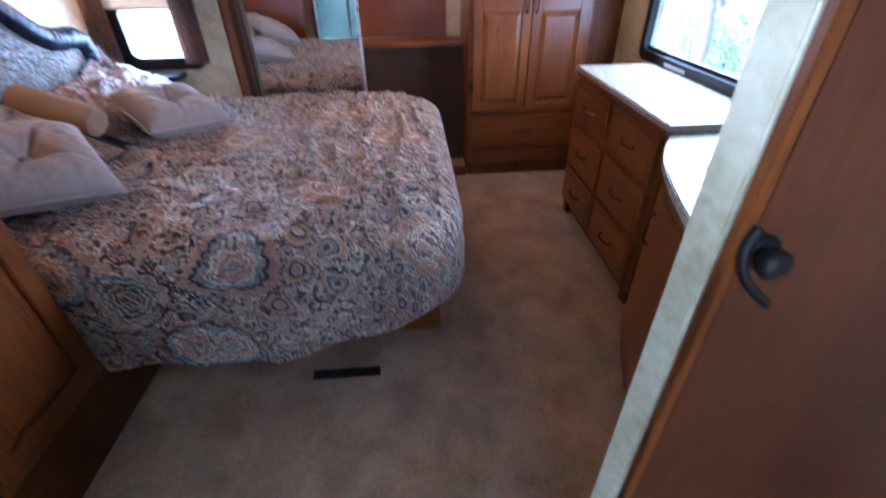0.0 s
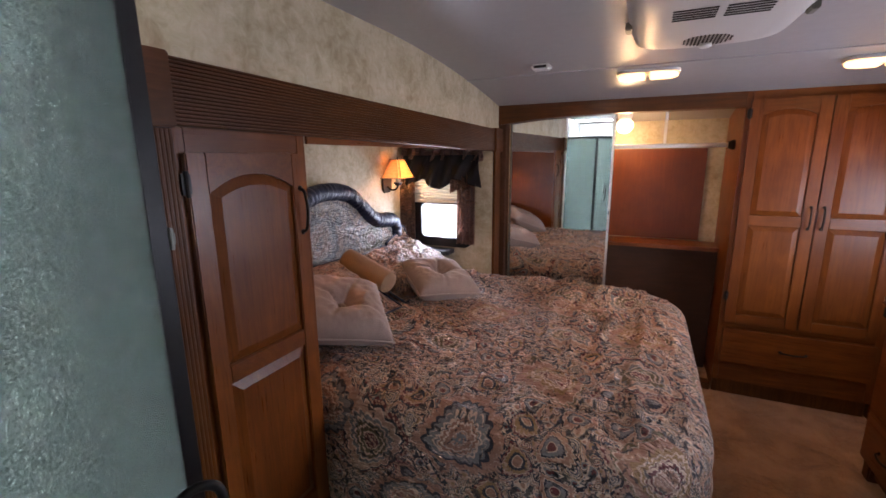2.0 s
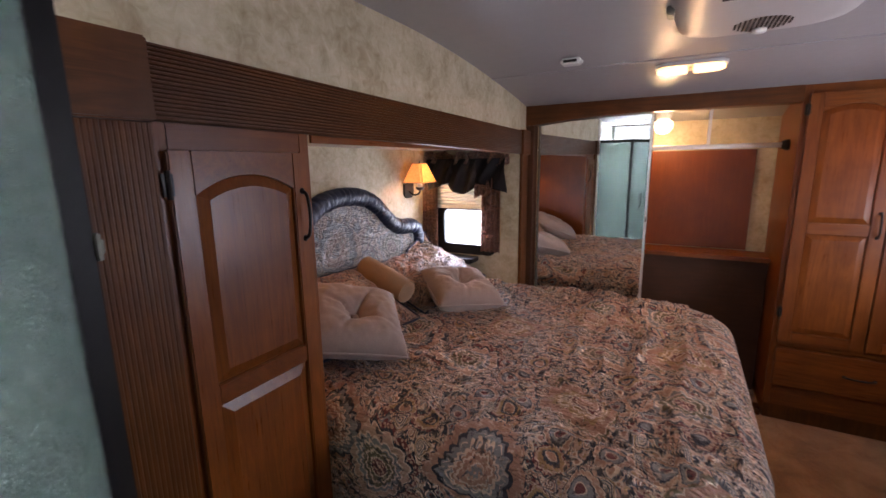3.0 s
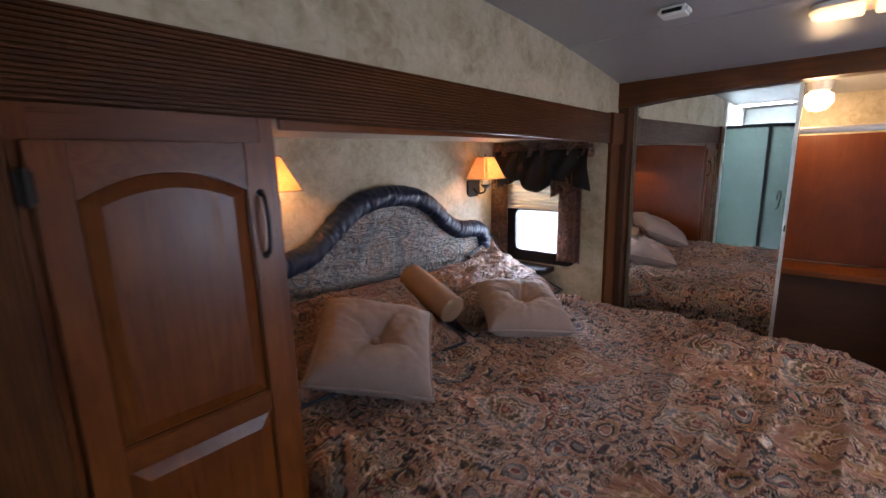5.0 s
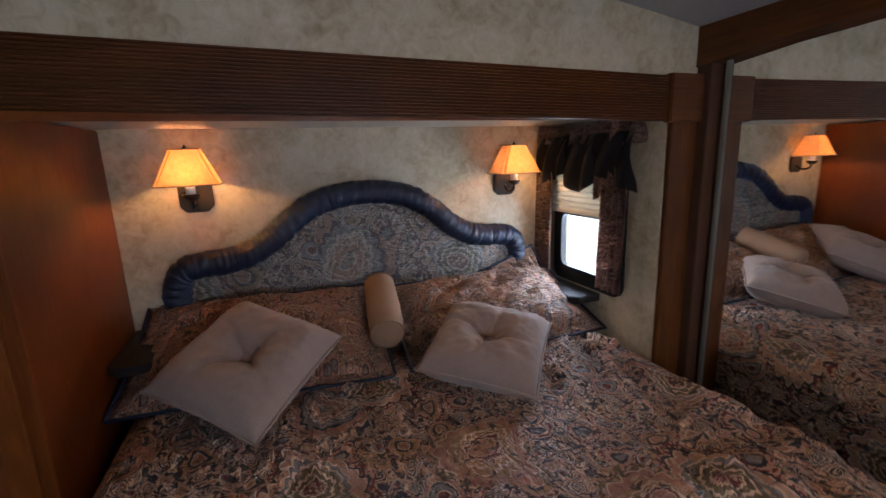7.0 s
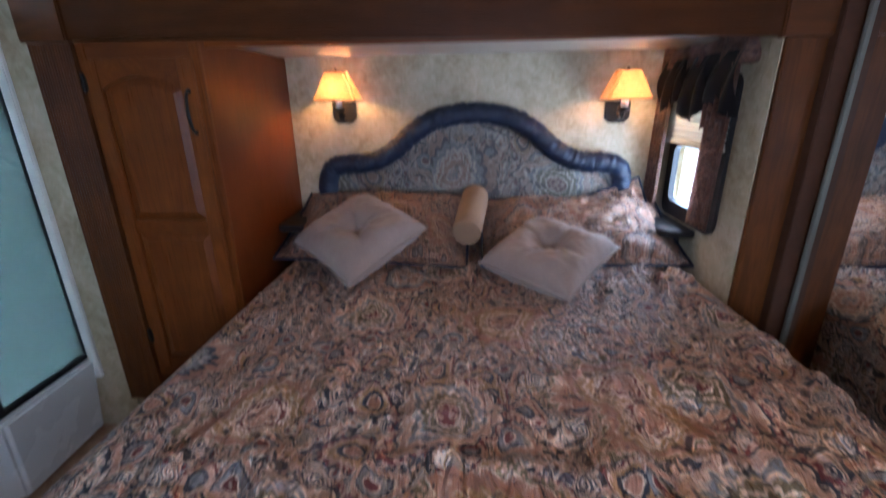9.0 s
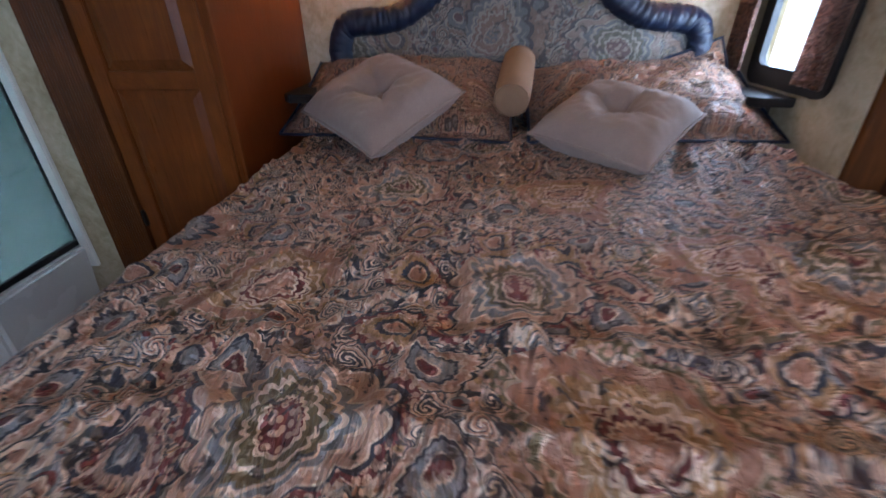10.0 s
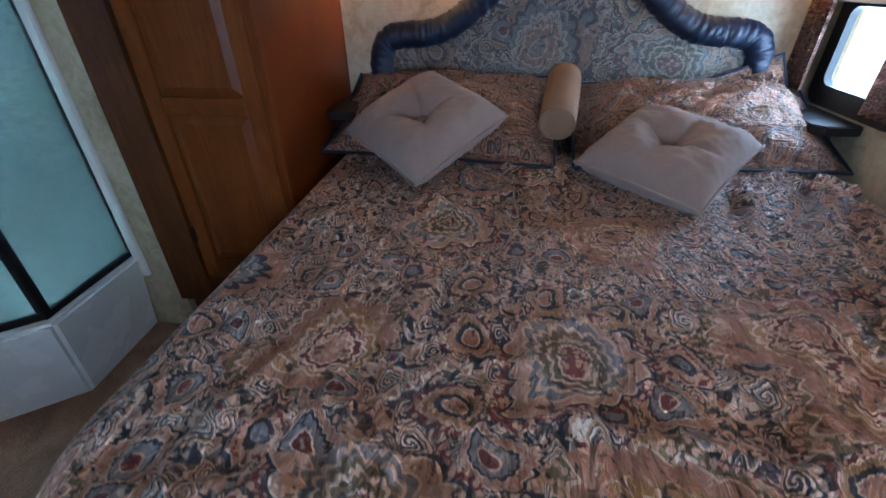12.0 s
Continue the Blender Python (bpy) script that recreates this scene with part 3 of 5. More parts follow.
def panel_door(parent, m, w, h, rail_z, arch=0.04, stile=0.055, pull_x=None, pull_z=None, hinge_x=None, pull_len=0.12, mats=None):
    """A framed door, its lower corner at the origin, facing -y: two stiles, three rails, an arched upper panel and a square lower one."""
    up, across = mats or (OAK, OAK_X)
    door = part("door", box((0.001, 0.004, 0.001), (w - 0.001, 0.016, h - 0.001), 0), up, parent, "oak door with an arched raised panel", m)
    for x in (0, w - stile):
        part("stile", box((x, -0.008, 0), (x + stile, 0.005, h), 0.003), up, door)
    part("rail", box((stile, -0.0075, 0), (w - stile, 0.005, stile), 0.003), across, door)
    part("rail", box((stile, -0.0075, rail_z), (w - stile, 0.005, rail_z + stile), 0.003), across, door)
    n = 12
    iw = w - 2 * stile
    under = [(stile + iw * i / n, h - stile - arch * (2 * i / n - 1) ** 2) for i in range(n + 1)]
    part("rail", prism(under + [(w - stile, h), (stile, h)], "y", -0.0075, 0.005), across, door)
    part("panel", raised_panel(iw, h - stile - rail_z - stile, arch, 0), up, door, "", pose(stile, 0, rail_z + stile))
    part("panel", raised_panel(iw, rail_z - stile, 0.0, 0), up, door, "", pose(stile, 0, stile))
    if pull_x is not None:
        pull(door, pull_x, pull_z, pull_len).matrix_local = pose(pull_x, -0.008, pull_z)
    if hinge_x is not None:
        for z in (0.13 * h, 0.94 * h):
            bm = tube([(0, 0, -0.03), (0, 0, 0.03)], 0.006, 8)
            add_box(bm, (-0.012, 0.0, -0.024), (0.012, 0.006, 0.024), 0.001)
            part("hinge", bm, BRONZE, door, "dark bronze hinge", pose(hinge_x, -0.009, z))
    return door


# tall cabinet at the near end of the slide-out
cabinet = thing("tall_cabinet", "tall narrow honey oak cabinet beside the bed", "cabinet", pose(0, 0, 0))
part("side_panel", box((XH + 0.002, 0.985, 0.272), (XW - 0.012, 1.0, 1.555), 0), VENEER, cabinet, "smooth reddish veneer cabinet side")
part("side_panel", box((XH + 0.002, 0.552, 0.272), (XW - 0.012, 0.567, 1.555), 0), VENEER, cabinet)
part("front_panel", box((XW - 0.026, 0.568, 0.272), (XW - 0.013, 0.984, 1.555), 0), VENEER, cabinet)
for y0, y1, za, zb, mt in ((0.582, 0.612, 0.272, 1.556, OAK), (0.968, 1.003, 0.272, 1.556, OAK), (0.612, 0.968, 1.50, 1.556, OAK_Y), (0.612, 0.968, 0.272, 0.33, OAK_Y)):
    part("face_frame", box((XW - 0.012, y0, za), (XW + 0.004, y1, zb), 0.002), mt, cabinet)
panel_door(cabinet, pose(XW + 0.012, 0.600, 0.318, 0, 0, 90), 0.378, 1.181, 0.584, 0.043, 0.052, 0.352, 1.012, -0.004, 0.132, (OAK, OAK_Y))

# wardrobe
wardrobe = thing("wardrobe", "tall honey oak wardrobe with two arched doors over a drawer", "wardrobe", pose(0.44, 2.95, 0))
part("side_panel", box((0, 0.0205, 0.10), (0.02, 0.62, 1.80), 0), OAK, wardrobe, "oak wardrobe side")
part("side_panel", box((0.75, 0.0205, 0.10), (0.77, 0.62, 1.80), 0), OAK, wardrobe)
part("back_panel", box((0.0205, 0.03, 0.10), (0.7495, 0.04, 1.80), 0), OAK, wardrobe)
for lo, hi, mt in (((0, 0, 0.10), (0.03, 0.02, 1.832), OAK), ((0.735, 0, 0.10), (0.77, 0.02, 1.832), OAK), ((0.03, 0, 1.77), (0.735, 0.02, 1.832), OAK_X), ((0.03, 0, 0.455), (0.735, 0.02, 0.50), OAK_X), ((0.03, 0, 0.10), (0.735, 0.02, 0.22), OAK_X)):
    part("face_frame", box(lo, hi, 0.002), mt, wardrobe)
part("plinth", box((0.01, 0.03, 0.001), (0.76, 0.6, 0.10), 0), DARKOAK, wardrobe, "dark recessed plinth")
part("side_filler", box((0.772, 0.012, 0.001), (0.966, 0.6, 1.832), 0.002), DARKOAK, wardrobe, "dark oak filler panel against the wall")
panel_door(wardrobe, pose(0.022, -0.012, 0.485), 0.358, 1.30, 0.60, 0.035, 0.058, 0.332, 0.655, -0.004, 0.12)
panel_door(wardrobe, pose(0.386, -0.012, 0.485), 0.358, 1.30, 0.60, 0.035, 0.058, 0.026, 0.655, 0.362, 0.12)
wdr = part("drawer", box((0.022, -0.020, 0.225), (0.744, -0.002, 0.452), 0.006), OAK_X, wardrobe, "wide oak drawer front")
pull(wdr, 0.383, 0.34, 0.12, True).matrix_local = pose(0.383, -0.020, 0.34)


# closet between the headboard side and the wardrobe
structure("closet_header", prism([(XW + 0.001, 1.86), (XW + 0.001, 1.700), (-0.90, 1.712), (-0.75, 1.728), (-0.5, 1.741), (-0.25, 1.747), (0.44, 1.747), (0.44, 1.86)], "y", YN - 0.055, YN + 0.045), DARKOAK_X, "oak header beam over the closet", "trim")
# Jamb painted darker than the oak to carry the shadow beside the mirror.
structure("closet_jamb", box((XW + 0.001, YN - 0.05, 0.0), (-0.945, YN + 0.045, 1.742), 0.003), SHADOWBROWN, "oak closet jamb with its shadow painted in dark brown", "trim")
structure("closet_back_wall", box((XW, 3.50, 0.87), (0.44, 3.54, 1.90), 0), WALL, "cream wallpaper at the back of the closet", "wall")
closet_panel = part("closet_back_panel", box((-0.60, 3.486, 0.885), (0.335, 3.499, 1.532), 0.002), VENEER)
tagged(closet_panel, "reddish veneer panel on the closet back wall", "panel", kind="structure")
closet_shelf = thing("closet_shelf", "oak closet shelf over a box painted as a shaded recess", "shelf")
part("board", box((XW + 0.002, 3.24, 0.853), (0.438, 3.485, 0.880), 0.004), OAK_X, closet_shelf, "oak shelf board")
# Solid box painted dark for the shade in the open recess below.
part("front_box", box((XW + 0.002, 3.30, 0.001), (0.438, 3.485, 0.852), 0), SHADOWBROWN, closet_shelf, "box under the shelf with recess shade painted in dark brown")
rod = thing("closet_rod", "white closet rod with a centre bracket and dark end cup", "rod")
part("pole", tube([(XW + 0.01, 3.16, 1.545), (0.425, 3.16, 1.545)], 0.014, 14), WHITE, rod, "white hanging pole", None, True)
part("bracket", box((0.045, 3.152, 1.556), (0.062, 3.168, 1.80), 0.002), WHITE, rod, "white centre bracket")
part("end_cup", lathe([(0.03, 0), (0.03, 0.012), (0.02, 0.035)], 18, (-1, 0, 0), (0.438, 3.16, 1.545)), BLACK, rod, "dark end cup", None, True)
globe = thing("closet_light", "lit white globe lamp on the closet ceiling", "lamp", pose(-0.20, 3.30, 1.685))
part("globe", lathe([(0.005, -0.05), (0.035, -0.042), (0.058, -0.01), (0.055, 0.025), (0.03, 0.045)], 24), GLOBE, globe, "glowing glass globe", None, True)
part("base", lathe([(0.04, 0.045), (0.045, 0.055), (0.05, 0.092)], 20), WHITE, globe)
lamp("closet_bulb", "POINT", 1.9, (1.0, 0.64, 0.30), pose(-0.20, 3.24, 1.61), 0.05)

mirror_door = thing("mirror_door", "sliding mirror closet door with thin aluminium edges", "mirror")
part("mirror", box((-0.912, YN + 0.004, 0.06), (-0.252, YN + 0.009, 1.746), 0), MIRROR, mirror_door, "clear mirror sheet")
for x, w, mt in ((-0.928, 0.013, DULLALU), (-0.252, 0.014, ALU)):
    part("edge_strip", box((x, YN - 0.006, 0.05), (x + w, YN + 0.016, 1.740), 0.003), mt, mirror_door, "aluminium edge strip")
part("latch", box((-0.247, YN - 0.012, 1.10), (-0.240, YN - 0.008, 1.13), 0.001), BLACK, mirror_door, "small dark finger latch")
part("backing", box((-0.93, YN + 0.010, 0.05), (-0.236, YN + 0.022, 1.739), 0), DARKOAK, mirror_door)
part("bottom_track", box((XW + 0.06, YN - 0.03, 0.001), (0.438, YN + 0.04, 0.045), 0.003), DARKOAK, mirror_door)

# ---- dresser and vanity ----
dresser = thing("dresser", "honey oak dresser with six drawers and a pale top", "dresser")
DX, DY0, DY1, DZ = 0.985, 1.43, 2.41, 0.842
db = bmesh.new()
add_box(db, (DX + 0.004, DY0, 0.09), (XE - 0.003, DY1, DZ))
part("body", db, OAK, dresser, "oak dresser carcass")
part("plinth", box((DX + 0.035, DY0 + 0.01, 0.03), (XE - 0.01, DY1 - 0.02, 0.09), 0), DARKOAK, dresser, "dark recessed plinth")
for y in (DY0 + 0.02, DY1 - 0.08):
    part("foot", prism([(y, 0.001), (y + 0.06, 0.001), (y + 0.06, 0.10), (y, 0.10)], "x", DX + 0.012, DX + 0.06, 0.006), DARKOAK, dresser, "dark block foot")
part("worktop", box((DX - 0.022, DY0 - 0.012, DZ), (XE - 0.002, DY1 + 0.015, DZ + 0.030), 0.006), COUNTER, dresser, "pale laminate dresser top")
part("top_edge", box((DX - 0.026, DY0 - 0.012, DZ - 0.012), (DX - 0.002, DY1 + 0.012, DZ + 0.004), 0.004), OAK_Y, dresser, "oak edge moulding")
ys = [DY0 + 0.03, (DY0 + DY1) / 2 + 0.008]
for col in range(2):
    for row in range(3):
        za = 0.112 + row * 0.241
        d = part("drawer", box((DX - 0.016, ys[col], za), (DX + 0.003, ys[col] + 0.445, za + 0.226), 0.007), OAK_Y, dresser, "oak drawer front with a bronze pull")
        part("field", box((DX - 0.020, ys[col] + 0.035, za + 0.035), (DX - 0.015, ys[col] + 0.41, za + 0.191), 0.002), OAK_Y, d)
        h = pull(d, 0, 0, 0.11, True)
        h.matrix_local = pose(DX - 0.020, ys[col] + 0.2225, za + 0.113, 0, 0, -90)

curve = smooth_path([(0.97, 1.415, 0), (0.845, 1.21, 0), (0.765, 1.00, 0), (0.715, 0.80, 0), (0.70, 0.60, 0), (0.70, 0.43, 0)], 6)
vanity = thing("vanity", "curved oak vanity with a pale worktop and tan basin", "vanity")
top_line = [(p.x, p.y) for p in curve] + [(XE - 0.003, 0.43), (XE - 0.003, 1.415)]
part("worktop", prism(top_line, "z", 0.806, 0.840, 0.004), COUNTER, vanity, "pale laminate worktop with a curved front")
low_line = [(p.x + 0.035, p.y - 0.0) for p in curve] + [(XE - 0.005, 0.432), (XE - 0.005, 1.41)]
part("body", prism(low_line, "z", 0.05, 0.806), OAK, vanity, "curved oak vanity front")
part("front_rail", tube([(p.x + 0.02, p.y, 0.797) for p in curve], 0.012, 8), DARKOAK, vanity, "rounded oak rail under the worktop", None, True)
bow = [p for p in curve if 0.80 < p.y < 1.26]
vd = part("door", prism([(p.x + 0.020, p.y) for p in bow] + [(p.x + 0.0345, p.y) for p in reversed(bow)], "z", 0.13, 0.74, 0.003), OAK, vanity, "curved oak vanity door")
pull(vd, 0, 0, 0.12).matrix_local = pose(bow[2].x + 0.016, bow[2].y, 0.60, 0, 0, -62)
part("basin", lathe([(0.15, -0.10), (0.175, -0.02), (0.19, 0.002), (0.20, 0.009), (0.205, 0.003)], 32, (0, 0, 1), (1.105, 1.02, 0.840)), BASIN, vanity, "round tan basin", None, True)

# ---- wide window and television ----
window_1 = thing("window_1", "wide tinted window in a black rounded surround", "window", kind="structure")


def rounded(u0, u1, v0, v1, r, n=5):
    pts = []
    for cx, cy, a0 in ((u1 - r, v0 + r, -90), (u1 - r, v1 - r, 0), (u0 + r, v1 - r, 90), (u0 + r, v0 + r, 180)):
        for i in range(n + 1):
            a = radians(a0 + 90 * i / n)
            pts.append((cx + r * math.cos(a), cy + r * math.sin(a)))
    return pts


def ring(axis, a, b, outer, inner, r_out, r_in):
    """A flat rounded surround with a rounded opening."""
    bm = bmesh.new()
    put = {"x": lambda p, t: (t, p[0], p[1]), "y": lambda p, t: (p[0], t, p[1])}[axis]
    o, i = rounded(*outer, r_out), rounded(*inner, r_in)
    n = len(o)
    v = [[bm.verts.new(put(p, t)) for p in loop] for loop, t in ((o, a), (o, b), (i, b), (i, a))]
    for k in range(4):
        p, q = v[k], v[(k + 1) % 4]
        for j in range(n):
            bm.faces.new((p[j], p[(j + 1) % n], q[(j + 1) % n], q[j]))
    return bm


part("window_frame", ring("x", XE - 0.022, XE + 0.014, (1.43, 2.61, 0.868, 1.352), (1.475, 2.562, 0.918, 1.315), 0.055, 0.04), BLACK, window_1, "black rounded window surround")
pane = part("pane", box((XE + 0.008, 1.46, 0.90), (XE + 0.012, 2.575, 1.33), 0), PANE, window_1, "lightly tinted glass")
pane.visible_shadow = False
part("sash_bar", box((XE + 0.005, 1.46, 0.916), (XE + 0.020, 2.575, 0.936), 0.002), BLACK, window_1)
part("latch", box((XE - 0.030, 2.10, 0.880), (XE - 0.020, 2.30, 0.897), 0.003), ALU, window_1, "pale latch label on the lower rail")
valance_board = tagged(part("valance_board", box((XE - 0.05, 1.40, 1.372), (XE - 0.002, 2.66, 1.425), 0.004), COUNTER), "slim tan board over the window", "trim", kind="structure")

tv = thing("television", "black television on a dark bracket above the window", "television", pose(1.17, 1.86, 1.655, 0, -19, 0))
part("case", box((-0.02, -0.45, -0.225), (0.09, 0.47, 0.225), 0.012), SATINBLACK, tv, "black plastic case")
part("bezel", ring("x", -0.030, -0.018, (-0.45, 0.47, -0.225, 0.225), (-0.40, 0.42, -0.15, 0.185), 0.02, 0.01), SATINBLACK, tv, "black bezel")
part("screen", box((-0.026, -0.41, -0.17), (-0.021, 0.43, 0.195), 0), Graph("dark_screen").done((0.004, 0.004, 0.005), 0.14, Specular_IOR_Level=0.12), tv, "dark switched-off screen")
part("bracket", box((0.09, -0.12, -0.06), (0.215, 0.10, 0.04), 0.004), BLACK, tv)

# ---- small window, blind, valance, curtains ----
window_2 = thing("window_2", "small window in a black rounded surround with a raised blind", "window", kind="structure")
part("window_frame", ring("y", YE - 0.014, YE + 0.006, (-1.615, -1.155, 0.835, 1.435), (-1.565, -1.205, 0.885, 1.385), 0.05, 0.04), BLACK, window_2, "black rounded window surround")
part("window_frame", ring("y", YE - 0.020, YE + 0.004, (-1.57, -1.20, 0.875, 1.178), (-1.548, -1.222, 0.905, 1.150), 0.045, 0.035), BLACK, window_2, "black lower sash")
p2 = part("pane", box((-1.585, YE + 0.003, 0.86), (-1.185, YE + 0.0055, 1.41), 0), PANE, window_2, "clear glass")
p2.visible_shadow = False
pleats = [(YE - 0.004 + (0.010 if i % 2 else 0.0), 1.172 + i * 0.0115) for i in range(20)]
bm = bmesh.new()
cols = [[bm.verts.new((x, y - 0.030, z)) for y, z in pleats] for x in (-1.622, -1.150)]
for i in range(len(pleats) - 1):
    bm.faces.new((cols[0][i], cols[1][i], cols[1][i + 1], cols[0][i + 1]))
bmesh.ops.solidify(bm, geom=list(bm.faces), thickness=0.0015)
part("blind", bm, BLIND, window_2, "cream pleated blind pulled half up")
part("blind_rail", box((-1.624, YE - 0.040, 1.160), (-1.148, YE - 0.022, 1.176), 0.003), WHITE, window_2)


def cloth(nx, nz, at, thick=0.003):
    """A hanging cloth from a function of two numbers from 0 to 1."""
    bm = bmesh.new()
    g = [[bm.verts.new(at(i / nx, k / nz)) for i in range(nx + 1)] for k in range(nz + 1)]
    for k in range(nz):
        for i in range(nx):
            bm.faces.new((g[k][i], g[k][i + 1], g[k + 1][i + 1], g[k + 1][i]))
    bmesh.ops.solidify(bm, geom=list(bm.faces), thickness=thick)
    return bm


curtains = thing("window_curtains", "gathered floral side curtains under a navy swag valance", "curtain")
for xa, xb in ((-1.700, -1.572), (-1.238, -1.100)):
    part("side_curtain", cloth(30, 14, lambda u, v, xa=xa, xb=xb: (xa + (xb - xa) * u, YE - 0.056 - 0.011 * math.sin(u * 26 + v * 1.3) - 0.010 * v, 1.46 - (1.46 - 0.875) * v)), CURTAIN, curtains, "gathered brown floral side curtain", None, True)
for xa, xb, low in ((-1.665, -1.46, 0.20), (-1.50, -1.28, 0.24), (-1.30, -1.075, 0.20)):
    def swag(u, v, xa=xa, xb=xb, low=low):
        sag = low * (0.62 + 0.38 * math.sin(math.pi * u) ** 0.7) if low > 0.21 else low * (0.75 + 0.38 * (u if xa > -1.4 else 1 - u))
        return (xa + (xb - xa) * (u + 0.06 * (v) * (2 * u - 1)), YE - 0.062 - 0.016 * math.sin(u * 13 + v * 5) * (0.4 + 0.6 * v) - 0.018 * math.sin(math.pi * v), 1.50 - sag * v)
    part("swag", cloth(26, 14, swag), BLACKCLOTH, curtains, "navy black satin swag", None, True)
part("heading", cloth(60, 8, lambda u, v: (-1.685 + 0.625 * u, YE - 0.050 - 0.020 * math.sin(u * 47 + 2 * v) - 0.012 * math.sin(u * 17), 1.545 + 0.010 * math.sin(u * 31) + 0.008 * math.sin(u * 12) - 0.075 * v)), CURTAIN, curtains, "ruffled floral curtain heading", None, True)
for xa in (-1.69, -1.30):
    part("jabot", cloth(16, 8, lambda u, v, xa=xa: (xa + 0.10 * u, YE - 0.050 - 0.008 * math.sin(u * 17), 1.40 - (0.12 + 0.05 * (1 - u)) * v)), CURTAIN, curtains, "floral tail below the swag", None, True)

# ---- wall sconces ----


def sconce(m):
    s = thing("wall_sconce", "lit bronze wall sconce with a tapered parchment shade", "wall lamp", m, "bedside sconces")
    o = [(-0.058, -0.028), (-0.036, -0.050), (0.036, -0.050), (0.058, -0.028), (0.058, 0.050), (-0.058, 0.050)]
    part("backplate", prism(o, "x", 0.0015, 0.014, 0.003), BRONZE, s, "dark bronze backplate with clipped corners")
    part("arm", tube(smooth_path([(0.014, 0, -0.005), (0.045, 0, -0.028), (0.085, 0, -0.022), (0.10, 0, 0.002), (0.10, 0, 0.02)], 5), 0.006, 10), BRONZE, s, "", None, True)
    part("cup", lathe([(0.006, 0.0), (0.020, 0.006), (0.030, 0.020), (0.030, 0.024)], 20, (0, 0, 1), (0.10, 0, 0.0)), BRONZE, s, "bronze drip cup", None, True)
    part("candle", lathe([(0.016, 0.024), (0.016, 0.066)], 16, (0, 0, 1), (0.10, 0, 0.0)), WHITE, s, "cream candle sleeve", None, True)
    bm = bmesh.new()
    lo = [bm.verts.new((0.10 + sx * 0.078, sy * 0.100, 0.056)) for sx, sy in ((-1, -1), (1, -1), (1, 1), (-1, 1))]
    hi = [bm.verts.new((0.10 + sx * 0.036, sy * 0.047, 0.180)) for sx, sy in ((-1, -1), (1, -1), (1, 1), (-1, 1))]
    for i in range(4):
        bm.faces.new((lo[i], lo[(i + 1) % 4], hi[(i + 1) % 4], hi[i]))
    upright = [e for e in bm.edges if abs(e.verts[0].co.z - e.verts[1].co.z) > 0.05]
    bmesh.ops.bevel(bm, geom=upright, offset=0.012, segments=3, affect="EDGES")
    part("shade", bm, SHADE, s, "glowing parchment shade")
    for z, a, b in ((0.056, 0.078, 0.100), (0.180, 0.036, 0.047)):
        part("shade_trim", tube([(0.10 - a, -b, z), (0.10 + a, -b, z), (0.10 + a, b, z), (0.10 - a, b, z), (0.10 - a, -b, z)], 0.0022, 6), TANCLOTH, s)
    part("finial", lathe([(0.003, 0.178), (0.008, 0.184), (0.004, 0.192), (0.001, 0.197)], 12, (0, 0, 1), (0.10, 0, 0)), BRONZE, s, "", None, True)
    part("harp", tube([(0.10, -0.046, 0.180), (0.10, 0.046, 0.180)], 0.002, 6), BRONZE, s)
    bulb = part("bulb", lathe([(0.004, 0.066), (0.014, 0.082), (0.016, 0.10), (0.004, 0.125)], 14, (0, 0, 1), (0.10, 0, 0)), GLOBE, s, "glowing bulb", None, True)
    bulb.visible_shadow = False
    return s


for y, z in ((1.272, 1.306), (2.586, 1.292)):
    sconce(pose(XH, y, z))
    lamp("sconce_bulb", "POINT", 1.5, WARM, pose(XH + 0.10, y, z + 0.085), 0.014)

# ---- headboard ----
YC = 1.905
half = [(0.0, 1.296), (0.10, 1.288), (0.20, 1.262), (0.29, 1.205), (0.37, 1.135), (0.45, 1.085), (0.53, 1.063), (0.62, 1.058), (0.685, 1.040), (0.716, 0.985), (0.722, 0.88), (0.722, 0.62)]
line = [(XH + 0.036, YC - y * 1.024, z) for y, z in reversed(half)] + [(XH + 0.036, YC + y * 1.012, z) for y, z in half[1:]]
path = smooth_path(line, 8)
headboard = thing("headboard", "paisley headboard with a shirred navy satin roll border", "headboard", pose(0, 0, 0))
part("panel", prism([(p.y, p.z) for p in path], "x", XH + 0.002, XH + 0.042), FLORAL, headboard, "padded paisley headboard panel")
rng = random.Random(3)
fine = smooth_path([tuple(p) for p in path], 3)
crease = [rng.uniform(-1, 1) for _ in range(len(fine) + 1)]
part("roll", tube(fine, lambda i, a: 0.050 + 0.0007 * crease[i] - 0.0055 * max(0.0, noise.noise(Vector((i * 0.30 + 1.8 * math.sin(a + i * 0.05), 1.0, 8.0)))) + 0.007 * noise.noise(Vector((i * 0.20 + math.sin(a) * 1.2, math.cos(a) * 1.4, 3.0))), 20), NAVY, headboard, "shirred navy satin roll", None, True)

# ---- bed ----
bed = thing("bed", "low bed on an oak platform under a paisley bedspread", "bed", pose(0, 0, 0))
part("platform", box((XW - 0.5, 1.365, 0.001), (0.132, 2.66, 0.33), 0.006), OAK_X, bed, "oak platform box under the mattress")
part("mattress", prism([(XH + 0.04, 1.18)] + [(-0.128 + 0.27 * math.cos(radians(t)), (1.45 if t <= 0 else 2.475) + 0.27 * math.sin(radians(t))) for t in (-90, -70, -50, -30, -10, 0, 10, 30, 50, 70, 90)] + [(XH + 0.04, 2.745)], "z", 0.331, 0.622), TANCLOTH, bed, "mattress hidden under the bedspread")


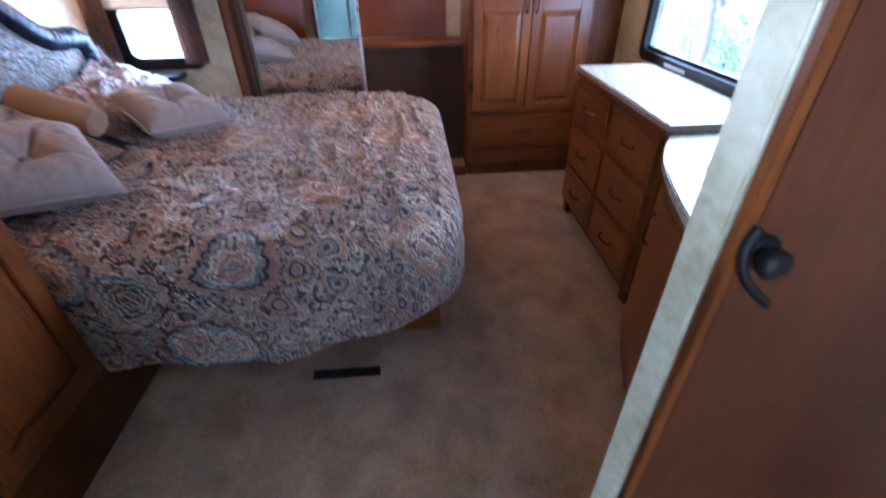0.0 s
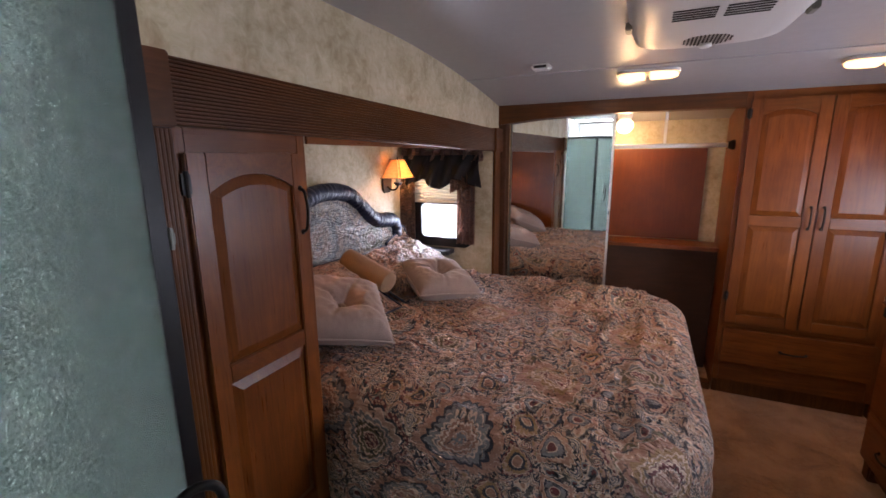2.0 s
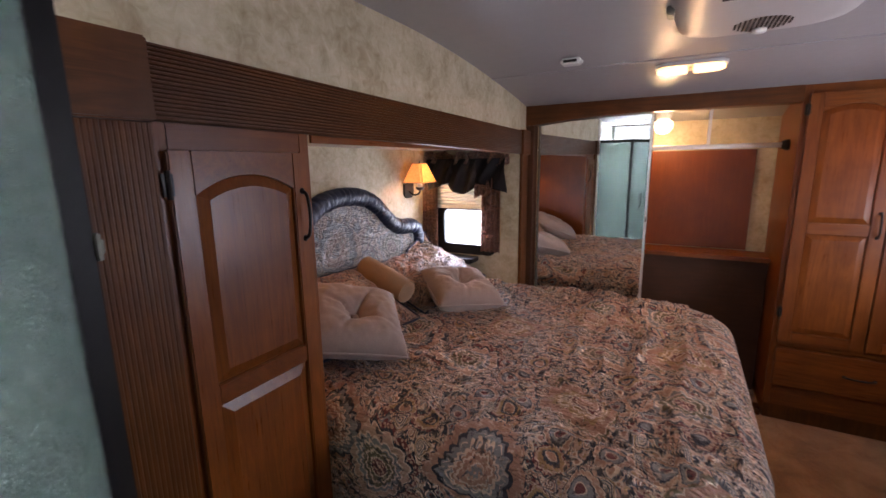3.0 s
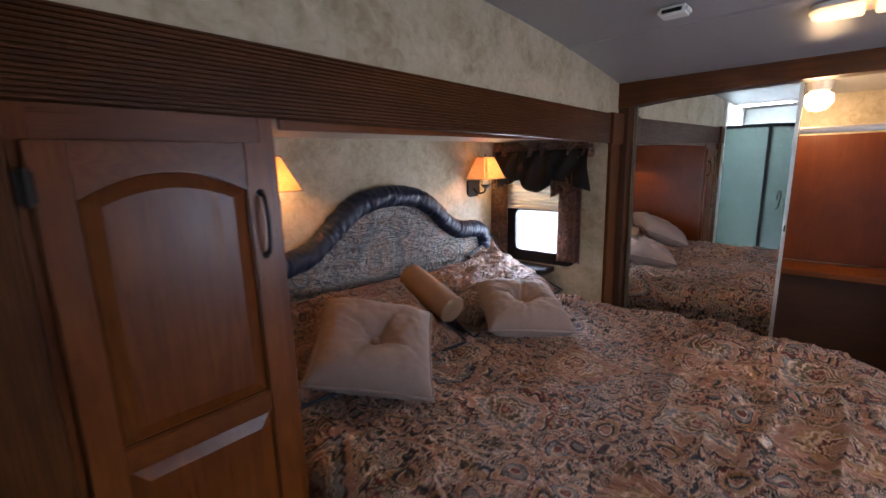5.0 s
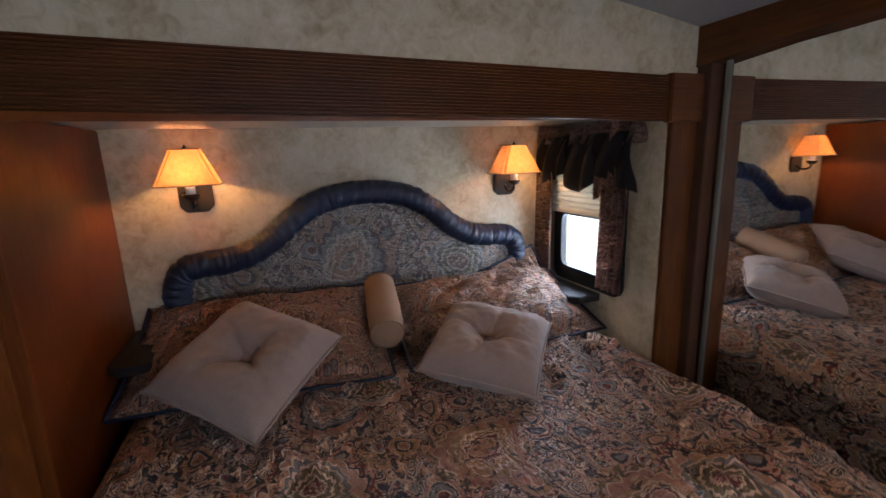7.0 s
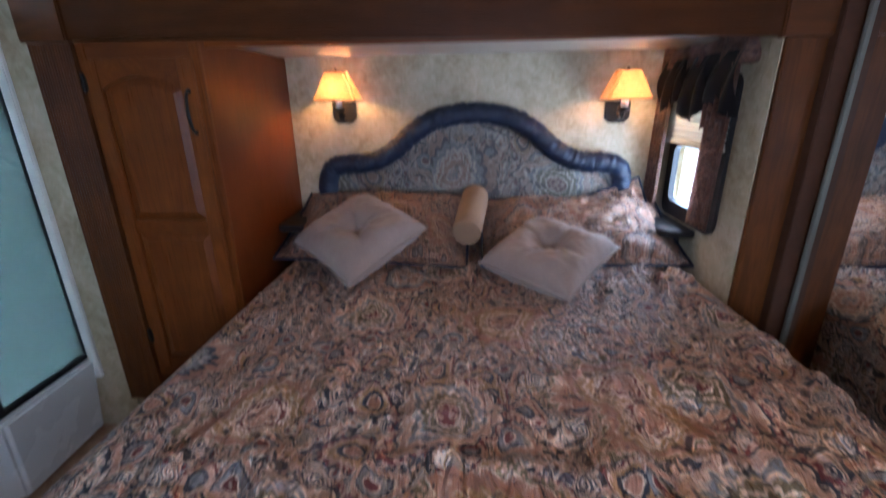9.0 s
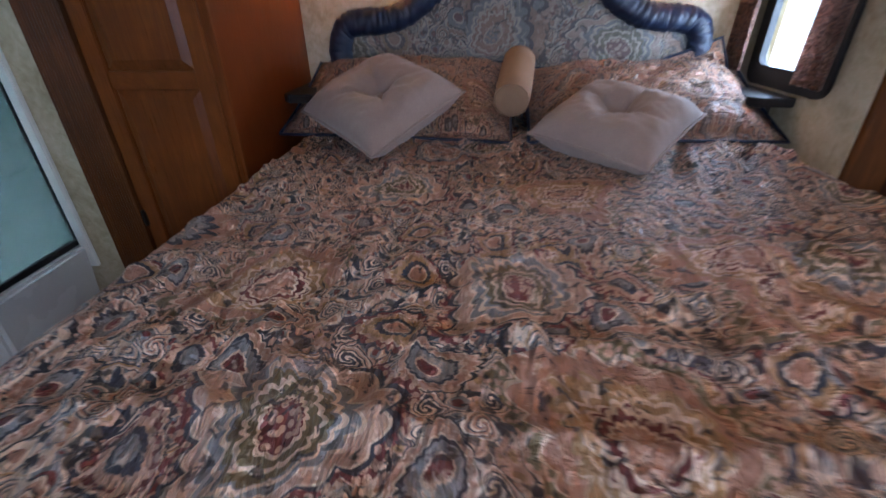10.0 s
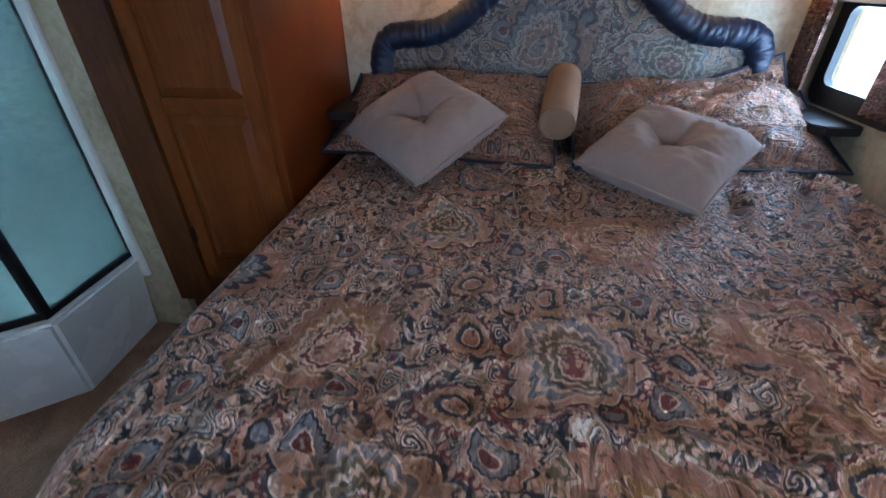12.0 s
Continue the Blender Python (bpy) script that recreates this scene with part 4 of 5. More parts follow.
def spread_mesh():
    """A bedspread over a rounded mattress: rings from the middle line out to the edge, over it and down to a wavy hem."""
    xa, xb, ya, yb, top, r = XH + 0.035, 0.222, 1.042, 2.825, 0.682, 0.075
    corner = 0.35
    out = []
    n_side, n_foot, n_arc = 130, 90, 26
    x_arc, y1, y2 = xb - corner, ya + corner, yb - corner
    for i in range(n_side):
        out.append((xa + (x_arc - xa) * i / n_side, ya, 0.0, -1.0))
    for i in range(n_arc):
        a = radians(-90 + 90 * i / n_arc)
        out.append((x_arc + corner * math.cos(a), y1 + corner * math.sin(a), math.cos(a), math.sin(a)))
    for i in range(n_foot):
        out.append((xb, y1 + (y2 - y1) * i / n_foot, 1.0, 0.0))
    for i in range(n_arc):
        a = radians(90 * i / n_arc)
        out.append((x_arc + corner * math.cos(a), y2 + corner * math.sin(a), math.cos(a), math.sin(a)))
    for i in range(n_side + 1):
        out.append((x_arc + (xa - x_arc) * i / n_side, yb, 0.0, 1.0))
    bm = bmesh.new()
    uvl = bm.loops.layers.uv.new("cloth")
    mid = (ya + yb) / 2
    uv, rows = {}, []
    inner, over, down = 72, 6, 24
    for i, (x, y, nx, ny) in enumerate(out):
        ix, iy = x - nx * r, y - ny * r
        cx, cy = min(max(x, xa), xb - 0.55), mid
        col = []
        for k in range(inner + 1):
            t = (k / inner) ** 0.9
            px, py = cx + (ix - cx) * t, cy + (iy - cy) * t
            q = Vector((px * 3.1, py * 3.1, 0.0))
            z = top + 0.012 * noise.noise(q) + 0.011 * noise.noise(q * 3.3) + 0.006 * noise.noise(q * 8.0)
            fold = noise.noise(Vector((px * 2.0 + py * 5.0, py * 11.0 - px * 3.0, 4.0)))
            z += 0.010 * abs(fold)
            for kx, ky, amp, sd in ((2.6, 8.5, 0.021, 11.0), (7.0, 3.2, 0.017, 23.0), (9.0, 17.0, 0.012, 37.0)):
                bend = 0.35 * noise.noise(Vector((px * 2.3, py * 2.3, sd)))
                rd = 1 - 5.0 * abs(noise.noise(Vector((px * kx + bend, py * ky + bend * 2, sd))))
                here = max(0.0, min(1.0, 0.55 + 1.6 * noise.noise(Vector((px * 1.7, py * 1.7, sd + 5)))))
                z += amp * max(0.0, rd) * here
            far = max(0.0, 1 - abs(py - 2.45) / 0.38) * max(0.0, 1 - abs(px + 0.95) / 0.45)
            z += 0.011 * far * math.sin(62 * (py + 0.35 * px) + 3 * noise.noise(Vector((px * 4, py * 4, 9.0))))
            z -= 0.012 * max(0.0, t - 0.8) / 0.2
            col.append(((px, py, z), (px, py)))
        wave = 0.008 * math.sin(i * 0.25) + 0.020 * noise.noise(Vector((i * 0.042, 2.0, 0.0)))
        for k in range(1, over + 1):
            a = k / over * math.pi / 2
            e = r * math.sin(a)
            col.append(((ix + nx * e, iy + ny * e, top - 0.012 - r * (1 - math.cos(a))), (ix + nx * r * a, iy + ny * r * a)))
        at_foot = min(1.0, max(0.0, (x - (xb - 0.75)) / 0.55))
        hem = 0.220 + 0.105 * at_foot + 0.010 * math.sin(i * 0.107)
        drop = top - 0.012 - r - hem
        for k in range(1, down + 1):
            t = k / down
            flare = (0.020 + 1.3 * wave) * t - 0.020 * t * t
            ripple = 0.006 * noise.noise(Vector((i * 0.16, t * 5.0, 7.0)))
            col.append(((ix + nx * (r + flare + ripple), iy + ny * (r + flare + ripple), top - 0.012 - r - drop * t), (ix + nx * (r * 1.57 + drop * t), iy + ny * (r * 1.57 + drop * t))))
        verts = []
        for p, c in col:
            v = bm.verts.new(p)
            uv[v] = c
            verts.append(v)
        rows.append(verts)
    cut = inner + over + 1
    s1, s2 = n_side + n_arc // 2, n_side + n_arc + n_foot + n_arc // 2
    for i, (a, b) in enumerate(zip(rows, rows[1:])):
        for k in range(len(a) - 1):
            f = bm.faces.new((a[k], a[k + 1], b[k + 1], b[k]))
            f.material_index = 0 if k < cut else 1 if i < s1 else 2 if i < s2 else 3
            for lp in f.loops:
                lp[uvl].uv = uv[lp.vert]
    bmesh.ops.remove_doubles(bm, verts=bm.verts, dist=0.0005)
    bmesh.ops.dissolve_degenerate(bm, edges=bm.edges, dist=0.0003)
    return bm


bedspread = thing("bedspread", "rumpled navy and rose paisley bedspread over the bed", "bedspread")
for n, (name, label) in enumerate((("top_panel", "rumpled paisley top"), ("side_drop", "hanging paisley side"), ("foot_drop", "hanging paisley foot end"), ("side_drop", "hanging paisley side"))):
    sheet = spread_mesh()
    bmesh.ops.delete(sheet, geom=[f for f in sheet.faces if f.material_index != n], context="FACES")
    for f in sheet.faces:
        f.material_index = 0
    part(name, sheet, SPREAD, bedspread, label, None, True)

# ---- pillows ----


def pad(w, h, t, tuft=0.0, n=26, wrinkle=0.0, seed=0, power=0.5, pinch=0.06):
    """A stuffed cushion about the origin, flat in xy, with drawn-in sides and an optional tuft in the middle."""
    bm = bmesh.new()
    uvl = bm.loops.layers.uv.new("cloth")
    sides, uv = [], {}
    for s in (1, -1):
        grid = []
        for i in range(n + 1):
            line_v = []
            for k in range(n + 1):
                u, v = 2 * i / n - 1, 2 * k / n - 1
                e = max(0.0, (1 - u ** 4) * (1 - v ** 4)) ** power
                x = u * w / 2 * (1 - pinch * (1 - v * v) * abs(u) ** 2)
                y = v * h / 2 * (1 - pinch * (1 - u * u) * abs(v) ** 2)
                z = s * t / 2 * e
                if tuft:
                    d = math.hypot(u, v)
                    z -= s * t / 2 * tuft * math.exp(-(d / 0.27) ** 1.6) * e
                    ray = max(0.0, math.cos(4 * math.atan2(v, u) + seed)) ** 14
                    z -= s * t / 2 * 0.42 * ray * math.exp(-(d / 0.55) ** 2) * (1 - math.exp(-(d / 0.12) ** 2))
                if wrinkle:
                    z += s * wrinkle * e * noise.noise(Vector((u * 3.3 + seed, v * 3.3, s * 2.0))) + s * wrinkle * 0.5 * e * noise.noise(Vector((u * 9 + seed, v * 9, s * 2.0)))
                vert = bm.verts.new((x, y, z))
                uv[vert] = (x + seed * 0.37, y + seed * 0.21)
                line_v.append(vert)
            grid.append(line_v)
        sides.append(grid)
    for grid in sides:
        for i in range(n):
            for k in range(n):
                f = bm.faces.new((grid[i][k], grid[i + 1][k], grid[i + 1][k + 1], grid[i][k + 1]))
                for lp in f.loops:
                    lp[uvl].uv = uv[lp.vert]
    bmesh.ops.remove_doubles(bm, verts=bm.verts, dist=0.0004)
    return bm


def rim(w, h, pinch=0.06, n=20, grow=1.0):
    pts = []
    for a, b in (((-1, -1), (1, -1)), ((1, -1), (1, 1)), ((1, 1), (-1, 1)), ((-1, 1), (-1, -1))):
        for i in range(n):
            t = i / n
            u, v = a[0] + (b[0] - a[0]) * t, a[1] + (b[1] - a[1]) * t
            pts.append((u * w / 2 * grow * (1 - pinch * (1 - v * v) * abs(u) ** 2), v * h / 2 * grow * (1 - pinch * (1 - u * u) * abs(v) ** 2), 0))
    return pts + [pts[0]]


def frame_from(centre, ax, ay):
    """A pose with its x axis along ax and its y axis as near ay as may be."""
    x = Vector(ax).normalized()
    y = Vector(ay)
    y = (y - x * y.dot(x)).normalized()
    z = x.cross(y)
    m = Matrix((x, y, z)).transposed().to_4x4()
    m.translation = centre
    return m


def tufted_cushion(m, size, label, seed):
    c = thing("throw_cushion", label, "cushion", m, "tufted throw cushions")
    part("cover", pad(size, size, 0.172, 0.86, 48, 0.010, seed, 0.54, 0.045), SUEDE, c, "taupe suede cover", None, True)
    part("welt", tube(rim(size, size, 0.045, grow=1.010), 0.0048, 6), SUEDE, c, "stitched welt round the edge", None, True)
    part("button", lathe([(0.001, 0.009), (0.011, 0.0075), (0.018, 0.002), (0.017, -0.006)], 18, (0, 0, 1), (0, 0, 0.019)), SUEDE, c, "covered centre button", None, True)
    return c


def sham(m, w, h, seed):
    s = thing("pillow_sham", "paisley pillow sham with a navy piped flange", "pillow", m, "pillow shams")
    part("cover", pad(w - 0.08, h - 0.06, 0.185, 0, 48, 0.028, seed, 0.55), SHAM, s, "wrinkled paisley cover", None, True)
    part("flange", pad(w, h, 0.022, 0, 20, 0.006, seed, 0.3, 0.03), SHAM, s, "flat paisley flange", None, True)
    part("piping", tube(rim(w, h, 0.03, grow=1.004), 0.006, 6), NAVY, s, "navy piping", None, True)
    return s


sham(frame_from((-1.452, 1.466, 0.800), (0.10, 0.90, 0.0), (-0.88, 0, 0.42)), 0.87, 0.49, 1)
sham(frame_from((-1.430, 2.365, 0.788), (-0.03, 0.90, 0.0), (-0.88, 0, 0.38)), 0.87, 0.48, 5)
sham(frame_from((-1.625, 2.625, 0.835), (0, 0.8, 0.30), (-0.2, -0.3, 0.9)), 0.26, 0.24, 9)
tufted_cushion(frame_from((-1.232, 1.420, 0.822), Vector((0.46, 0.05, -0.205)) + Vector((0.10, 0.60, 0.02)), Vector((-0.46, -0.05, 0.205)) + Vector((0.10, 0.60, 0.02))), 0.412, "taupe tufted cushion leaning on the near sham", 2)
tufted_cushion(frame_from((-1.120, 2.198, 0.775), Vector((0.52, 0.10, -0.13)) + Vector((0.0, 0.54, 0.04)), Vector((-0.52, -0.10, 0.13)) + Vector((0.0, 0.54, 0.04))), 0.39, "taupe tufted cushion leaning on the far sham", 7)
bolster = thing("bolster_pillow", "small tan suede bolster lying between the shams", "pillow", look((-1.255, 1.872, 0.818), (-1.56, 1.915, 0.915)))
part("cover", lathe([(0.03, 0.0), (0.054, 0.004), (0.062, 0.014), (0.064, 0.10), (0.064, 0.24), (0.062, 0.318), (0.054, 0.328), (0.03, 0.332)], 30, (0, 0, -1)), TANCLOTH, bolster, "tan suede cover", None, True)
for h in (0.008, -0.324 + 0.0):
    z = -0.008 if h > 0 else -0.324
    part("welt", tube([(0.060 * math.cos(a / 24 * math.tau), 0.060 * math.sin(a / 24 * math.tau), z) for a in range(25)], 0.003, 6), TANCLOTH, bolster, "", None, True)

# ---- bedside shelves ----
for ya, yb, xb in ((2.685, YE - 0.003, -1.285), (1.003, 1.13, -1.355)):
    sh = thing("bedside_shelf", "small black-stained wooden bedside shelf", "shelf", None, "bedside shelves")
    part("board", prism([(XH + 0.002, ya), (xb - 0.03, ya), (xb, ya + 0.03), (xb, yb), (XH + 0.002, yb)], "z", 0.792, 0.824, 0.004), BLACKWOOD, sh, "black-stained shelf board")
    part("bracket", box((XH + 0.002, ya + 0.03, 0.272), (xb - 0.12, yb - 0.002, 0.791), 0.002), BLACKWOOD, sh, "dark shelf support")

# ---- ceiling fixtures ----


def double_light(x, y):
    z = ceiling_z(y)
    tilt = math.degrees(math.atan2(ceiling_z(y + 0.02) - ceiling_z(y - 0.02), 0.04))
    d = thing("ceiling_light", "lit double ceiling light with two warm lenses", "ceiling light", pose(x, y, z, tilt), "double ceiling lights")
    part("base", prism(rounded(-0.146, 0.146, -0.050, 0.050, 0.045), "z", -0.018, -0.002, 0.004), WHITE, d, "cream plastic base")
    for s in (-1, 1):
        pts = [(s * 0.012, -0.044)] + [(s * (0.075 + 0.062 * math.sin(a)), -0.044 * math.cos(a)) for a in [math.pi * i / 12 for i in range(13)]] + [(s * 0.012, 0.044)]
        part("lens", prism(pts, "z", -0.034, -0.0185, 0.004), LENS, d, "glowing ribbed lens")
    part("switch", box((-0.006, -0.02, -0.026), (0.006, 0.02, -0.0185), 0.002), WHITE, d)
    lamp("ceiling_bulb", "AREA", 0.66, (1.0, 0.50, 0.18), pose(x, y, z - 0.042, tilt), 0.24, 0.08)


double_light(-0.07, 2.46)
double_light(0.85, 2.52)
smoke = thing("smoke_detector", "small cream smoke detector on the ceiling", "smoke detector", pose(-0.545, 2.20, ceiling_z(2.20)))
part("case", box((-0.045, -0.035, -0.028), (0.045, 0.035, -0.001), 0.008), WHITE, smoke, "cream plastic case")
part("vent", box((-0.03, -0.037, -0.022), (0.03, -0.0345, -0.010), 0.001), BRONZE, smoke, "dark vent slot")

ac = thing("ceiling_air_unit", "white ceiling air unit with a round grille and slots", "air conditioner", pose(0.135, 1.80, ceiling_z(1.6)))
bm = bmesh.new()
loops = []
for inset, z in ((0.0, -0.001), (0.0, -0.012), (0.03, -0.034), (0.09, -0.048)):
    loops.append([bm.verts.new((p[0], p[1], z)) for p in rounded(-0.27 + inset, 0.27 - inset, -0.44 + inset, 0.40 - inset, 0.13)])
for a, b in zip(loops, loops[1:]):
    for i in range(len(a)):
        bm.faces.new((a[i], a[(i + 1) % len(a)], b[(i + 1) % len(a)], b[i]))
bm.faces.new(loops[0])
bm.faces.new(loops[-1])
part("shroud", bm, DULLWHITE, ac, "aged cream moulded shroud", None, True)
part("knob", lathe([(0.022, 0), (0.022, -0.012), (0.016, -0.016)], 18, (0, 0, 1), (0.0, 0.255, -0.049)), WHITE, ac, "white control knob", None, True)
# Round grille: solid dark strips paint the shade inside its openings.
for i in range(13):
    x = -0.078 + 0.013 * i
    ln = math.sqrt(max(0.0, 0.084 ** 2 - x * x))
    part("slot_shadow", box((x - 0.0032, 0.20 - ln, -0.0505), (x + 0.0032, 0.20 + ln, -0.0475), 0), DARK, ac, "dark strip painting the shade in a grille slot" if i == 0 else "")
# These slats are flat dark strips, painted shade for the air slots.
for s in (-1, 1):
    for i in range(5):
        part("slat", box((0.073 * s - 0.062, -0.131 - 0.026 * i, -0.0510), (0.073 * s + 0.062, -0.122 - 0.026 * i, -0.0475), 0.001), DARK, ac, "dark strip painting the shade in an air slot" if i == 0 and s < 0 else "")
for x in (-0.272, 0.272):
    part("clip", box((x - 0.012, -0.02, -0.034), (x + 0.012, 0.05, -0.002), 0.004), DULLALU, ac, "dull metal side clip")

# seam strip across the ceiling in front of the lights
structure("ceiling_seam", prism([(y, ceiling_z(y) + dz) for y, dz in ((2.35, -0.0035), (2.362, -0.005), (2.374, -0.0035), (2.374, 0.002), (2.35, 0.002))], "x", XW + 0.001, XE - 0.001), CEIL, "thin seam strip across the vinyl ceiling", "trim")

# ---- shower ----
shower = thing("shower", "corner shower with obscure glass in black frames on a white pan", "shower")
corners = [(-0.995, 0.275), (-0.620, 0.290), (-0.262, -0.14), (-0.27, -0.72)]
pan_line = [(-0.995, 0.31), (-0.592, 0.335), (-0.228, -0.128), (-0.228, -0.78), (-0.995, -0.78)]
PAN = 0.350
pan = prism(pan_line, "z", 0.001, PAN, 0.012)
for v in pan.verts:
    lean = 0.05 * (1 - v.co.z / PAN)
    if v.co.x > -0.9:
        v.co.x -= lean * 0.55
    if v.co.y > -0.7:
        v.co.y -= lean
part("pan", pan, FIBRE, shower, "tall white fibreglass shower pan")
for (xa, ya), (xb, yb) in zip(corners, corners[1:]):
    ln = math.hypot(xb - xa, yb - ya)
    m = pose(xa, ya, 0, 0, 0, math.degrees(math.atan2(yb - ya, xb - xa)))
    gl = part("glass_panel", box((0.012, -0.003, PAN + 0.018), (ln - 0.012, 0.003, 1.70), 0), SHOWER, shower, "greenish obscure glass panel", m)
    part("rail", box((0.0, -0.012, PAN + 0.001), (ln, 0.012, PAN + 0.023), 0.002), BLACK, shower, "black bottom rail", m)
    part("rail", box((0.0, -0.012, 1.695), (ln, 0.012, 1.725), 0.002), BLACK, shower, "black top rail", m)
for x, y in corners[1:3]:
    part("post", box((x - 0.014, y - 0.014, PAN + 0.001), (x + 0.014, y + 0.014, 1.725), 0.003), BLACK, shower, "black corner post")
part("post", box((-0.999, 0.262, PAN + 0.001), (-0.983, 0.288, 1.725), 0.002), BLACK, shower)
latch_bm = box((-0.612, 0.304, 1.364), (-0.604, 0.309, 1.394), 0.001)
add_box(latch_bm, (-0.610, 0.309, 1.371), (-0.606, 0.312, 1.387), 0.001)
part("latch", latch_bm, DULLALU, shower, "small bright latch on the post")
part("door_handle", tube(smooth_path([(-0.525, 0.168, 0.985), (-0.515, 0.195, 1.065), (-0.50, 0.225, 1.093), (-0.488, 0.250, 1.065), (-0.50, 0.225, 0.945), (-0.525, 0.168, 0.915)], 6), 0.0062, 10), BLACK, shower, "black bowed grab handle", None, True)
structure("shower_wall_panel", box((-0.998, -0.78, PAN), (-0.985, 0.258, 1.95), 0), FIBRE, "white fibreglass shower wall", "wall")
structure("shower_end_panel", box((-0.985, -0.79, PAN), (-0.25, -0.775, 1.95), 0), FIBRE, "white fibreglass shower wall", "wall")
structure("door_jamb_strip", box((XW + 0.001, 0.290, 0.26), (XW + 0.020, 0.328, 1.965), 0.004), WHITE, "white jamb strip beside the shower", "wall")

skylight = thing("skylight_1", "narrow skylight over the shower in a white frame", "skylight", kind="structure")
for lo, hi in (((-0.985, -0.445, 1.950), (-0.50, -0.415, 1.9665)), ((-0.985, -0.165, 1.950), (-0.50, -0.135, 1.9665)), ((-0.985, -0.415, 1.950), (-0.965, -0.165, 1.9665)), ((-0.525, -0.415, 1.950), (-0.50, -0.165, 1.9665))):
    part("window_frame", box(lo, hi, 0.003), WHITE, skylight)
sky_pane = part("pane", box((-0.979, -0.419, 2.085), (-0.521, -0.161, 2.092), 0), PANE, skylight, "clear skylight pane")
sky_pane.visible_shadow = False

# ---- door in the hall, floor vent ----
hall_door = thing("hall_door", "brown wooden door with a dark lever handle", "door")
part("leaf", box((0.446, 0.369, 0.02), (1.17, 0.3835, 1.90), 0.002), DOORWOOD, hall_door, "brown wood door leaf")
part("edge_strip", box((0.428, 0.366, 0.02), (0.4455, 0.3835, 1.90), 0.002), OAK, hall_door, "lighter oak door edge")
part("rose", lathe([(0.025, 0), (0.025, 0.004), (0.018, 0.009)], 24, (0, -1, 0), (0.462, 0.3685, 1.086)), BRONZE, hall_door, "round bronze rose", None, True)
part("knob", lathe([(0.009, 0.009), (0.010, 0.016), (0.019, 0.022), (0.020, 0.032), (0.012, 0.038)], 24, (0, -1, 0), (0.462, 0.3685, 1.086)), BRONZE, hall_door, "dark bronze knob", None, True)
part("lever", tube(smooth_path([(0.444, 0.363, 1.124), (0.436, 0.359, 1.092), (0.452, 0.355, 1.052), (0.494, 0.355, 1.012)], 6), 0.0065, 8), BRONZE, hall_door, "dark bronze lever", None, True)
vent = thing("floor_vent", "dark metal floor register in the carpet", "floor vent")
part("plate", box((-0.39, 1.128, 0.001), (-0.125, 1.173, 0.006), 0.001), BRONZE, vent, "dark register plate")
for i in range(12):
    part("slat", box((-0.382 + 0.0208 * i, 1.133, 0.006), (-0.372 + 0.0208 * i, 1.168, 0.0085), 0), BRONZE, vent)

# ---- outside ----
structure("ground", box((-60, -60, -1.32), (60, 60, -1.30), 0), GRAVEL, "pale gravel ground outside", "ground")
trailer = thing("neighbour_trailer", "large white travel trailer parked outside", "trailer", pose(6.6, 4.9, -1.3))
part("body", box((0, -4.0, 0.55), (2.4, 1.55, 3.1), 0.15), OUTSIDE_WHITE, trailer, "white siding body")
for y in (-2.2, -1.4):
    part("wheel", lathe([(0.20, 0), (0.34, 0.02), (0.34, 0.18), (0.20, 0.20)], 24, (1, 0, 0), (0.02, y, 0.345)), BLACK, trailer, "black tyre", None, True)
part("window", box((-0.012, -1.2, 1.7), (0.003, -0.2, 2.3), 0.004), BLACK, trailer, "dark trailer window")


